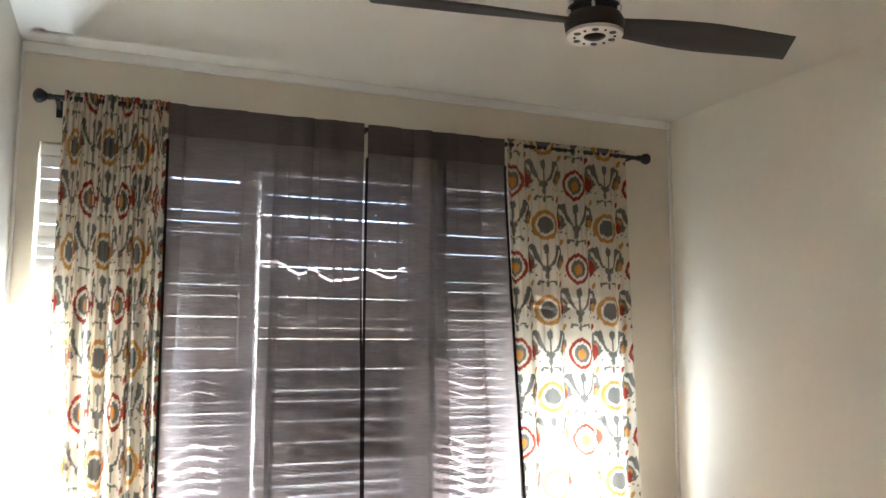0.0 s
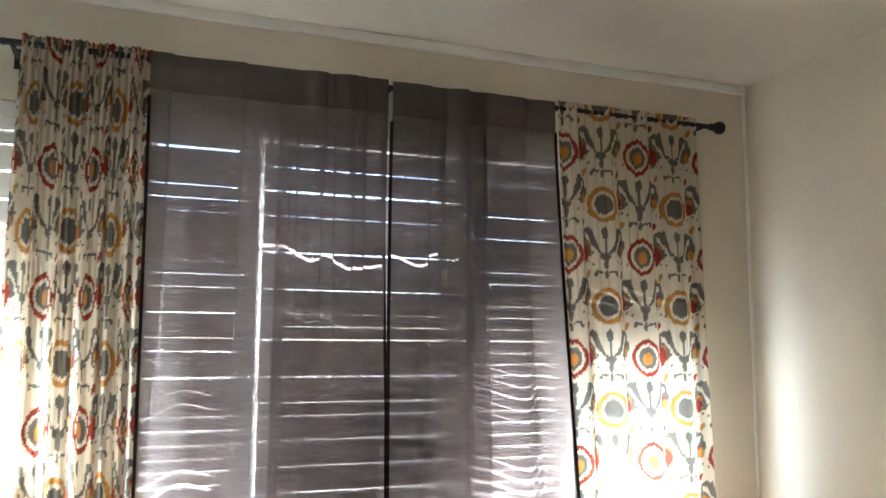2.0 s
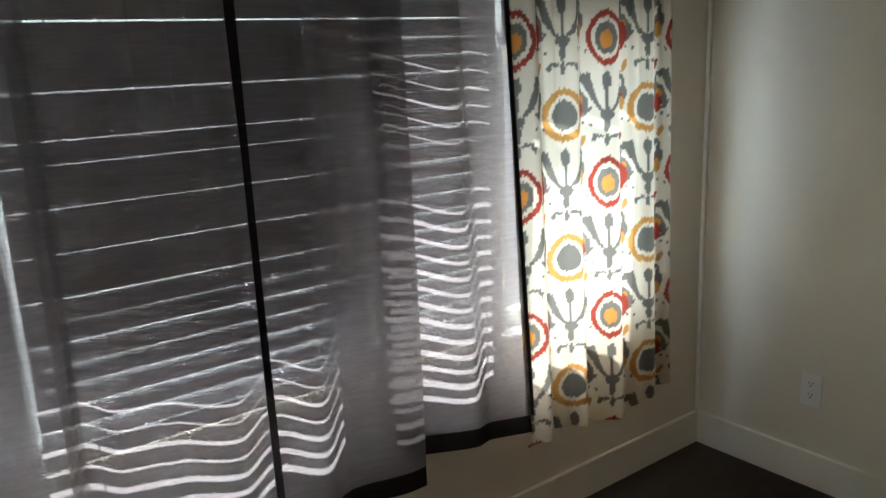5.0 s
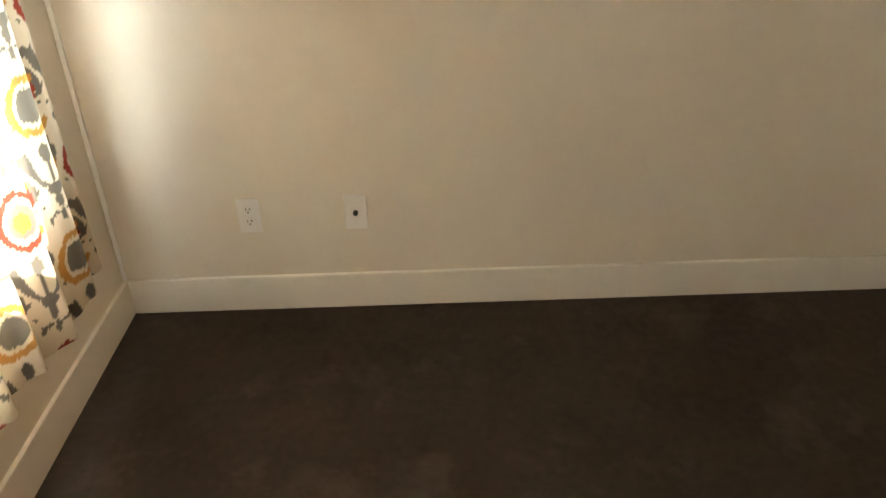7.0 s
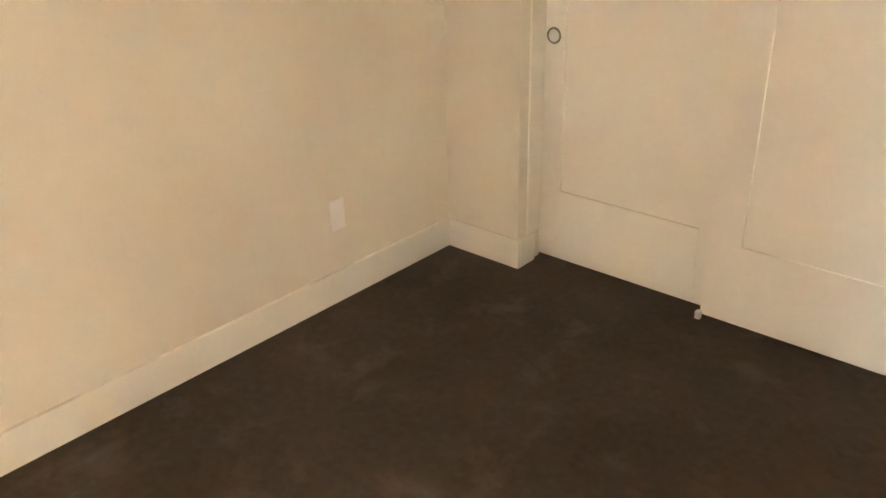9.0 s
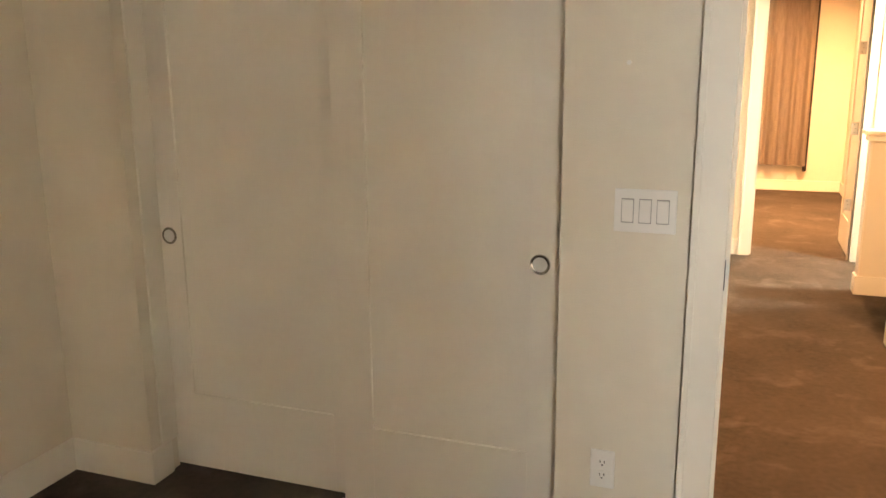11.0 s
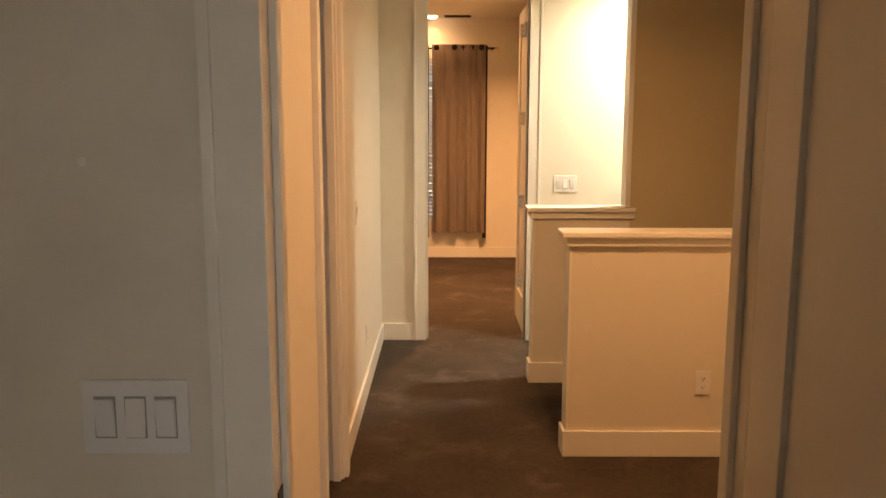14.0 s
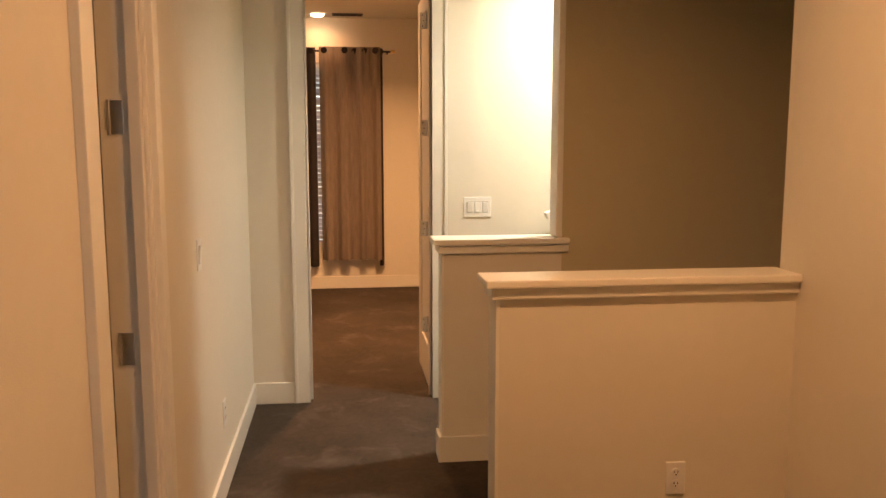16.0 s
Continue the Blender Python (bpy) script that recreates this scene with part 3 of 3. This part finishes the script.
def sheer(x0, x1, z0, z1, y, seed, fold, fold_low, dark_edges, pleats=0, drift=0.0, lean=(0.0, 0.0), dip=0.0):
    c = thing("sheer_curtain", "dark grey-brown sheer curtain with black bound edges", "curtain", group="sheer curtains")
    rng = random.Random(seed)
    tucks = [((k + 0.5 + rng.uniform(-0.35, 0.35)) / pleats, rng.uniform(0.008, 0.013), rng.uniform(0.021, 0.032), rng.uniform(0.5, 1.5)) for k in range(pleats)]
    pts, faces, s, v = cloth_grid(x0, x1, z0 + 0.055, z1 - 0.13, y, fold, 0.011, seed, sway=0.004, drift=drift, calm=0.45, lean=lean, pleats=tucks, step_x=0.0025 if pleats else None, fold_low=fold_low, dip=dip)
    ob = new("cloth", cloth_mesh("cloth", pts, faces, sheer_cloth))
    ob.parent = c
    for name, a, b in (("hem", z0, z0 + 0.055), ("heading", z1 - 0.13, z1)):
        # bands keep the folds of the cloth at their height
        n = len(s)
        rows = np.linspace(a, b, 5)
        src = pts[:n] if name == "hem" else pts[-n:]
        band = np.concatenate([np.column_stack([src[:, 0], src[:, 1], src[:, 2] + r - (b if name == "hem" else a)]) for r in rows])
        i = np.arange(4)[:, None] * n + np.arange(n - 1)[None, :]
        f = np.stack([i, i + 1, i + n + 1, i + n], -1).reshape(-1, 4)
        o = new(name, cloth_mesh(name, band, f, hem_cloth if name == "hem" else heading_cloth))
        o.parent = c
        tagged(o, "black hem band" if name == "hem" else "doubled rod pocket")
    for k in dark_edges:
        n = len(s)
        col = 0 if k == 0 else n - 1
        line = pts.reshape(-1, n, 3)[:, col, :]
        bm = bmesh.new()
        w = 0.0055
        prev = None
        for p in line[::4]:
            q = [bm.verts.new((p[0] + dx, p[1] + dy, p[2])) for dx, dy in ((-w, -0.004), (w, -0.004), (w, 0.004), (-w, 0.004))]
            if prev:
                for j in range(4):
                    bm.faces.new((prev[j], prev[(j + 1) % 4], q[(j + 1) % 4], q[j]))
            prev = q
        part("bound_edge", bm, hem_cloth, c, "black bound edge", smooth=True)
    return c


heading_cloth = cloth_material("sheer_heading", (0.12, 0.10, 0.095), 0.10, 0.4)
sheer(-2.60, -2.128, 0.41, 2.512, ROD_Y - 0.020, 21, hang((0, -0.01), (0.3, 0.012), (0.6, -0.004), (1, 0.006)), hang((0, -0.022), (0.32, 0.022), (0.62, 0.002), (1, -0.004)),
      (0,), 2, 0.070, (0.02, 0.0))
sheer(-2.168, -1.775, 0.36, 2.508, ROD_Y - 0.034, 22, hang((0, 0.018), (0.05, 0.026), (0.3, -0.020), (0.43, 0.008), (0.63, -0.036), (0.8, -0.026), (1, -0.014)),
      hang((0, -0.012), (0.08, 0.026), (0.25, 0.006), (0.5, -0.008), (0.8, -0.034), (1, -0.004)), (1,), 7, 0.060, (0.0, 0.035))
sheer(-1.757, -1.365, 0.36, 2.508, ROD_Y - 0.034, 23, hang((0, 0.010), (0.28, -0.014), (0.48, 0.018), (0.74, -0.026), (0.86, 0.014), (1, -0.010)),
      hang((0, 0.014), (0.28, -0.020), (0.50, 0.028), (0.9, -0.028), (1, -0.026)), (0,), 6, 0.060, (0.025, 0.03))
sheer(-1.448, -1.072, 0.435, 2.512, ROD_Y - 0.020, 24, hang((0, 0.012), (0.4, -0.010), (0.7, 0.012), (1, 0.0)), hang((0, 0.034), (0.15, 0.022), (0.55, -0.026), (0.70, 0.018), (1, 0.002)),
      (1,), 2, 0.070, (0.03, 0.155), 0.075)

rod = thing("curtain_rod", "black iron curtain rod with ball finials", "curtain rod")
part("pole", disc(bmesh.new(), 0.011, WEST + 0.125, -0.30, (0, ROD_Y, ROD_Z), "X", 16), black_iron, rod, smooth=True)
for x, sgn in ((-0.30, 1), (WEST + 0.125, -1)):
    m = Matrix.Translation((x, ROD_Y, ROD_Z)) @ Matrix.Rotation(radians(90 * sgn), 4, "Y")
    prof = [(0.011, 0), (0.016, 0.004), (0.016, 0.010), (0.009, 0.014), (0.009, 0.020), (0.020, 0.028), (0.027, 0.042), (0.029, 0.055), (0.024, 0.066), (0.012, 0.070)]
    if sgn < 0:
        prof = [(0.011, 0), (0.015, 0.004), (0.009, 0.010), (0.018, 0.018), (0.028, 0.034), (0.028, 0.048), (0.016, 0.060), (0.004, 0.064)]
    part("finial", lathe(bmesh.new(), prof, m), black_iron, rod, smooth=True)
for x in (-3.015, -1.765, -0.355):
    part("bracket", boxes((x - 0.008, x + 0.008, ROD_Y - 0.012, 0, ROD_Z - 0.018, ROD_Z - 0.010), (x - 0.012, x + 0.012, -0.006, 0, ROD_Z - 0.05, ROD_Z + 0.02), bevel=0.002), black_iron, rod)

# ---- ceiling fan ----
fan = thing("ceiling_fan", "dark two-bladed propeller ceiling fan at rest", "ceiling fan", Matrix.Translation((-1.548, -1.682, 0)))
FZ = 2.402
part("canopy", lathe(bmesh.new(), [(0.066, CEIL - 0.001), (0.066, CEIL - 0.03), (0.057, CEIL - 0.04), (0.057, FZ + 0.15)][::-1]), dark_bronze, fan, smooth=True)
part("motor", lathe(bmesh.new(), [(0.05, FZ + 0.06), (0.058, FZ + 0.075), (0.058, FZ + 0.15), (0.05, FZ + 0.155)]), black_iron, fan, smooth=True)
for z in (FZ + 0.075, FZ + 0.135):
    part("cage_ring", lathe(bmesh.new(), [(0.060, z), (0.076, z), (0.076, z + 0.008), (0.060, z + 0.008)]), dark_bronze, fan)
for k in range(5):
    a = radians(72 * k + 20)
    part("cage_bolt", disc(bmesh.new(), 0.005, FZ + 0.06, FZ + 0.15, (0.072 * math.cos(a), 0.072 * math.sin(a), 0), segments=8), satin_nickel, fan)
part("hub", lathe(bmesh.new(), [(0.070, FZ + 0.010), (0.082, FZ + 0.02), (0.085, FZ + 0.04), (0.074, FZ + 0.06), (0.05, FZ + 0.066)]), fan_wood, fan, smooth=True)
plate = part("hub_plate", lathe(bmesh.new(), [(0.024, FZ), (0.078, FZ), (0.080, FZ + 0.003), (0.080, FZ + 0.010), (0.06, FZ + 0.012)]), satin_nickel, fan, "pale metal hub plate with dark holes", smooth=True)
for k in range(6):
    a = radians(60 * k)
    part("hole", disc(bmesh.new(), 0.010, FZ - 0.0015, FZ + 0.001, (0.056 * math.cos(a), 0.056 * math.sin(a), 0), segments=14), dark_slot, plate)
    part("screw", disc(bmesh.new(), 0.004, FZ - 0.003, FZ + 0.001, (0.056 * math.cos(a + 0.52), 0.056 * math.sin(a + 0.52), 0), segments=8), dark_bronze, plate)
part("cap", lathe(bmesh.new(), [(0.010, FZ - 0.010), (0.016, FZ - 0.008), (0.030, FZ - 0.002), (0.032, FZ + 0.001)]), dark_bronze, plate, smooth=True)
for turn in (-6, 174):
    bm = bmesh.new()
    rows = []
    for k in range(19):
        q = k / 18
        r = 0.04 + 0.585 * q
        half = 0.034 + 0.036 * math.sin(min(1, q * 1.6) * 1.5708) - 0.016 * max(0, q - 0.55)
        twist = -radians(18 - 7 * q)
        ring = []
        for j in range(9):
            s = j / 8 * 2 - 1
            rr = r + (0.05 * (s + 1) / 2 if k == 18 else 0)
            for thick in (1,):
                ring.append((rr, s * half * math.cos(twist), FZ + 0.036 + s * half * math.sin(twist) + 0.006 * (1 - s * s), s))
        rows.append(ring)
    top = [[bm.verts.new((a, b, c + 0.007 * (1 - s * s) ** 0.5)) for a, b, c, s in ring] for ring in rows]
    low = [[bm.verts.new((a, b, c - 0.007 * (1 - s * s) ** 0.5 - 0.0005)) for a, b, c, s in ring] for ring in rows]
    for g, flip in ((top, False), (low, True)):
        for a, b in zip(g, g[1:]):
            for j in range(8):
                f = (a[j], b[j], b[j + 1], a[j + 1])
                bm.faces.new(f[::-1] if flip else f)
    for j in range(8):
        bm.faces.new((top[-1][j], low[-1][j], low[-1][j + 1], top[-1][j + 1])), bm.faces.new((top[0][j + 1], low[0][j + 1], low[0][j], top[0][j]))
    for j in (0, 8):
        for a in range(18):
            bm.faces.new((top[a][j], low[a][j], low[a + 1][j], top[a + 1][j]))
    part("blade", bm, fan_wood, fan, "dark stained wooden propeller blade", smooth=True, at=pose(0, 0, 0, 0, 0, turn))

# ---- doors ----


def panel_door(parent, name, x0, x1, y_front, z0, z1, mat, stile=0.105, rail=0.28, thick=0.035, recess=0.010):
    """Flat-panel leaf in the xz plane, its front at y_front facing +y: stiles and rails proud of one recessed panel."""
    lo, hi = min(x0, x1), max(x0, x1)
    leaf = part("leaf", boxes((lo + stile - 0.004, hi - stile + 0.004, y_front - thick + recess, y_front - recess, z0 + rail - 0.004, z1 - stile + 0.004)), mat, parent, "recessed flat panel")
    leaf.name = "panel"
    for nm, b in (("stile", (lo, lo + stile)), ("stile", (hi - stile, hi))):
        part(nm, boxes((b[0], b[1], y_front - thick, y_front, z0, z1), bevel=0.0012), mat, parent)
    part("rail", boxes((lo + stile, hi - stile, y_front - thick, y_front, z0, z0 + rail), bevel=0.0012), mat, parent)
    part("rail", boxes((lo + stile, hi - stile, y_front - thick, y_front, z1 - stile, z1), bevel=0.0012), mat, parent)


def finger_pull(parent, x, y, z):
    m = Matrix.Translation((x, y, z)) @ Matrix.Rotation(radians(-90), 4, "X")
    p = part("finger_pull", lathe(bmesh.new(), [(0.022, 0.0005), (0.026, 0.0035), (0.029, 0.0035), (0.031, 0.0), (0.029, -0.004)], m), dark_chrome, parent, "round dark chrome finger pull", smooth=True)
    part("cup", lathe(bmesh.new(), [(0.0225, 0.0012), (0.020, 0.0006), (0.004, 0.0004)], m), brushed_nickel, p, smooth=True)


left = thing("closet_door", "cream sliding closet door with recessed panel, rear track", "door", group="sliding closet doors")
panel_door(left, "door", CL + 0.02, -1.15, SOUTH - 0.145, 0.014, CTOP + 0.02, door_paint, stile=0.115, rail=0.29)
finger_pull(left, -0.405, SOUTH - 0.145, 0.90)
right = thing("closet_door", "cream sliding closet door with recessed panel, front track", "door", group="sliding closet doors")
panel_door(right, "door", -1.097, CR - 0.005, SOUTH - 0.092, 0.014, CTOP + 0.02, door_paint, stile=0.113, rail=0.29)
finger_pull(right, -1.768, SOUTH - 0.092, 0.91)
guide = thing("floor_guide", "small white plastic closet door guide on the carpet", "door guide")
part("body", boxes((-1.108, -1.088, SOUTH - 0.09, SOUTH - 0.068, 0, 0.03), bevel=0.004), white_plastic, guide)
bump = thing("door_bumper", "small white bumper on the closet jamb", "door bumper")
part("body", disc(bmesh.new(), 0.008, 0, 0.01, (CL - 0.01, SOUTH - 0.125, 0.222), "X", 12), white_plastic, bump)


def hinge_leaf(parent, at):
    h = part("hinge", boxes((-0.002, 0.002, -0.034, 0.0, -0.045, 0.045), bevel=0.001), satin_nickel, parent, "satin nickel hinge", at=at)
    part("knuckle", disc(bmesh.new(), 0.006, -0.046, 0.046, (0.002, 0.003, 0), segments=12), satin_nickel, h, smooth=True)
    for z in (-0.03, 0, 0.03):
        part("screw", disc(bmesh.new(), 0.0035, -0.0005, 0.003, (0.0, -0.018 + 0.006 * (z == 0), z), "X", 8), dark_slot, h)


HINGES = (0.42, 1.0, 1.59, 2.2)


def swing_door(name, label, at, width, handle_side):
    """Leaf along local +x from its hinge; its face looks towards local +y."""
    d = thing(name, label, "door", at)
    panel_door(d, "door", 0.003, width, 0.0, 0.012, DTOP - 0.006, door_paint, stile=0.11, rail=0.25)
    return d


dw = abs(DL - DR) - 0.006
door1 = swing_door("bedroom_door", "cream panelled door standing open against the wall", pose(DR + 0.006, SOUTH + 0.020, 0, 0, 0, 89.5) @ Matrix.Scale(-1, 4, (0, 1, 0)), dw, 1)
h = part("door_handle", disc(bmesh.new(), 0.030, 0, 0.008, (dw - 0.065, 0.008, 0.965), "Y", 24), dark_bronze, door1, "dark bronze lever handle", smooth=True)
part("neck", disc(bmesh.new(), 0.009, 0, 0.05, (dw - 0.065, 0.05, 0.965), "Y", 14), dark_bronze, h, smooth=True)
part("lever", boxes((dw - 0.18, dw - 0.053, 0.044, 0.058, 0.956, 0.974), bevel=0.005), dark_bronze, h, smooth=True)
strike = thing("strike_plate", "satin nickel strike plate in the door jamb", "strike plate")
part("body", boxes((DL - 0.0025, DL, SOUTH - 0.04, SOUTH - 0.006, 0.90, 0.975), bevel=0.001), dark_bronze, strike)
door2 = swing_door("cupboard_door", "narrow cream door open into the hall cupboard", pose(HALL_E + WALL + 0.016, HD1 + 0.018, 0, 0, 0, 6) @ Matrix.Scale(-1, 4, (0, 1, 0)), 0.43, 1)
for z in (0.31, 0.942, 1.575, 2.2):
    hinge_leaf(door2, door2.matrix_basis.inverted() @ (Matrix.Translation((HALL_E + 0.082, HD1 + 0.0155, z)) @ Matrix.Rotation(radians(-90), 4, "Z")))
door3 = swing_door("far_room_door", "cream panelled door open into the far room", pose(FD1 + 0.004, END - WALL - 0.004, 0, 0, 0, -90), 0.66, 1)
for z in HINGES:
    hinge_leaf(door3, door3.matrix_basis.inverted() @ (Matrix.Translation((FD1 + 0.022, END - WALL - 0.003, z)) @ Matrix.Rotation(radians(90), 4, "Z")))

# ---- switches and sockets ----


def wall_plate(kind, gangs, at, label):
    """Plate in the local xz plane, its front towards local +y."""
    category = "light switch" if kind in ("rocker", "dimmer") else "power outlet"
    w, hgt = 0.07 + 0.046 * (gangs - 1), 0.117
    p = thing({"rocker": "light_switch", "dimmer": "light_switch", "outlet": "power_outlet", "cable": "cable_outlet", "blank": "power_outlet"}[kind], label, category, at, "wall plates")
    part("plate", boxes((-w / 2, w / 2, 0, 0.006, -hgt / 2, hgt / 2), bevel=0.003), white_plastic, p)
    for g in range(gangs):
        x = (g - (gangs - 1) / 2) * 0.046
        if kind == "rocker":
            # solid surround, its grey drawn as the shade between plate and rocker
            part("surround", boxes((x - 0.0165, x + 0.0165, 0.004, 0.0068, -0.033, 0.033), bevel=0.0005), gap_shade, p, "surround coloured grey as the shade in the rocker's gap")
            part("rocker", boxes((x - 0.0145, x + 0.0145, -0.002, 0.004, -0.030, 0.030), bevel=0.0015), white_plastic, p, at=Matrix.Translation((0, 0.0075, 0)) @ Matrix.Rotation(radians(5 if g % 2 else -5), 4, "X"))
        elif kind == "dimmer":
            part("surround", boxes((x - 0.0175, x + 0.0175, 0.004, 0.009, -0.034, 0.034), bevel=0.0015), white_plastic, p)
            part("toggle", boxes((x - 0.006, x + 0.006, 0.006, 0.028, 0.004, 0.016), bevel=0.002), white_plastic, p)
        elif kind == "outlet":
            for dz in (-0.02, 0.02):
                s = part("socket", disc(bmesh.new(), 0.0165, 0.004, 0.0085, (x, 0.0125, dz), "Y", 20), white_plastic, p)
                for dx in (-0.006, 0.006):
                    part("slot", boxes((x + dx - 0.0012, x + dx + 0.0012, 0.0075, 0.0092, dz, dz + 0.008)), dark_slot, s)
                part("slot", disc(bmesh.new(), 0.0026, 0, 0.002, (x, 0.0093, dz - 0.006), "Y", 8), dark_slot, s)
        elif kind == "cable":
            part("jack", disc(bmesh.new(), 0.008, 0, 0.012, (x, 0.014, 0), "Y", 16), dark_bronze, p, "dark cable jack", smooth=True)
    for z in (-0.048, 0.048):
        part("screw", disc(bmesh.new(), 0.003, 0, 0.002, (0, 0.0075, z), "Y", 8), white_plastic, p)
    return p


FACE_W, FACE_N, FACE_E = 90, 0, -90
wall_plate("outlet", 1, pose(0, -0.438, 0.342, 0, 0, FACE_W), "white duplex power outlet above the baseboard")
wall_plate("cable", 1, pose(0, -0.765, 0.342, 0, 0, FACE_W), "white wall plate with a dark cable jack")
wall_plate("blank", 1, pose(0, -2.825, 0.342, 0, 0, FACE_W), "white wall plate above the baseboard")
wall_plate("outlet", 1, pose(-1.985, SOUTH, 0.342, 0, 0, FACE_N), "white duplex power outlet beside the closet")
wall_plate("rocker", 3, pose(-2.072, SOUTH, 1.102, 0, 0, FACE_N), "white triple rocker light switch beside the doorway")
wall_plate("dimmer", 1, pose(HALL_E, -4.30, 1.05, 0, 0, FACE_W), "white toggle light switch on the hall wall")
wall_plate("rocker", 1, pose(HALL_E, -6.36, 1.10, 0, 0, FACE_W), "white rocker light switch on the hall wall")
wall_plate("outlet", 1, pose(HALL_E, -6.83, 0.34, 0, 0, FACE_W), "white duplex power outlet in the hall")
wall_plate("outlet", 1, pose(-3.745, PONY1, 0.358, 0, 0, FACE_N), "white duplex power outlet in the half wall")
wall_plate("rocker", 3, pose(-3.395, END, 1.135, 0, 0, FACE_N), "white triple rocker light switch by the stairs")
nail = thing("wall_screw", "small pale screw in the bare wall", "screw")
part("head", disc(bmesh.new(), 0.006, 0, 0.006, (-2.014, SOUTH + 0.006, 1.487), "Y", 12), white_plastic, nail, smooth=True)

# ---- stair handrail ----
rail = thing("handrail", "white painted stair handrail fixed to the wall", "handrail")
part("rail", boxes((-0.9, 0, -0.025, 0.025, -0.02, 0.02), bevel=0.008), trim_paint, rail, at=pose(-3.785, END + 0.07, 1.085, 0, 20, 0))
part("bracket", boxes((-3.93, -3.91, END, END + 0.06, 1.02, 1.06), bevel=0.003), satin_nickel, rail)

# ---- far room ----
window_unit("window_4", -2.95, -2.25, FAR - 0.08, 0.45, 2.3, -1)
blind(-2.94, -2.26, FAR - 0.03, 0.45, 2.29, ((0.0, 60, 0),), 0.0, "white slatted window blind in the far room")
FR_Z, FR_Y = 2.405, FAR + 0.09
far_rod = thing("curtain_rod", "thin dark curtain rod with a brass end", "curtain rod")
part("pole", disc(bmesh.new(), 0.010, -3.12, -2.05, (0, FR_Y, FR_Z), "X", 12), dark_bronze, far_rod, smooth=True)
part("finial", disc(bmesh.new(), 0.016, -3.16, -3.115, (0, FR_Y, FR_Z), "X", 16), brass, far_rod, "brass end cap", smooth=True)
part("bracket", boxes((-3.09, -3.075, FAR, FR_Y + 0.01, FR_Z - 0.02, FR_Z - 0.008), bevel=0.002), dark_bronze, far_rod)


def grommet_curtain(x0, x1, z0, z1, y, seed, waves, amp, mat, label, rings):
    c = thing("grommet_curtain", label, "curtain", group="far room curtains")
    fold = folds(seed, amp, waves)
    pts, faces, s, v = cloth_grid(x0, x1, z0, z1, y, fold, 0.018, seed, sway=0.0)
    o = new("cloth", cloth_mesh("cloth", pts, faces, mat))
    o.parent = c
    for k in range(rings):
        q = (k + 0.5) / rings
        part("grommet", lathe(bmesh.new(), [(0.020, -0.004), (0.030, -0.004), (0.032, 0), (0.030, 0.004), (0.020, 0.004)], Matrix.Translation((x0 + (x1 - x0) * q, y + fold(q) + 0.012, FR_Z)) @ Matrix.Rotation(radians(70), 4, "X"), 16), dark_bronze, c)
    return c


grommet_curtain(-3.01, -2.405, 0.31, 2.445, FR_Y + 0.03, 31, 4.0, 0.045, grey_cloth, "taupe brown grommet curtain hanging in folds", 6)
grommet_curtain(-3.035, -2.99, 0.24, 2.44, FR_Y - 0.02, 33, 1.0, 0.012, dark_cloth, "dark lining edge behind the taupe curtain", 1)
grommet_curtain(-2.37, -2.08, 0.24, 2.44, FR_Y - 0.01, 35, 3.0, 0.02, dark_cloth, "dark grommet curtain beside the window gap", 3)


def downlight(x, y):
    d = thing("ceiling_downlight", "round recessed ceiling downlight, switched on", "ceiling light", Matrix.Translation((x, y, CEIL)), "recessed downlights")
    part("trim_ring", lathe(bmesh.new(), [(0.068, -0.008), (0.088, -0.006), (0.092, 0.0), (0.068, 0.0)]), white_plastic, d, smooth=True)
    part("lens", lathe(bmesh.new(), [(0.012, -0.029), (0.040, -0.026), (0.060, -0.016), (0.067, -0.002)]), lamp_glow, d, "glowing domed lamp lens", smooth=True)


# the fixture at y -9.6 goes with the added, unseen far room lamp
for x, y in ((-3.3, -4.95), (-4.1, -7.4), (-2.40, -11.50), (-2.9, -9.6)):
    downlight(x, y)
vent = thing("ceiling_vent", "small bronze slatted ceiling air vent", "air vent", Matrix.Translation((-2.69, -11.505, CEIL)))
part("frame", boxes((-0.15, 0.15, -0.07, -0.055, -0.008, 0), (-0.15, 0.15, 0.055, 0.07, -0.008, 0), (-0.15, -0.135, -0.055, 0.055, -0.008, 0), (0.135, 0.15, -0.055, 0.055, -0.008, 0), bevel=0.002), dark_bronze, vent)
part("backing", boxes((-0.135, 0.135, -0.055, 0.055, -0.002, 0)), dark_slot, vent)
for k in range(7):
    part("slat", boxes((-0.135, 0.135, -0.002, 0.002, -0.006, 0.006)), dark_bronze, vent, at=pose(0, -0.045 + 0.015 * k, -0.004, 35, 0, 0))
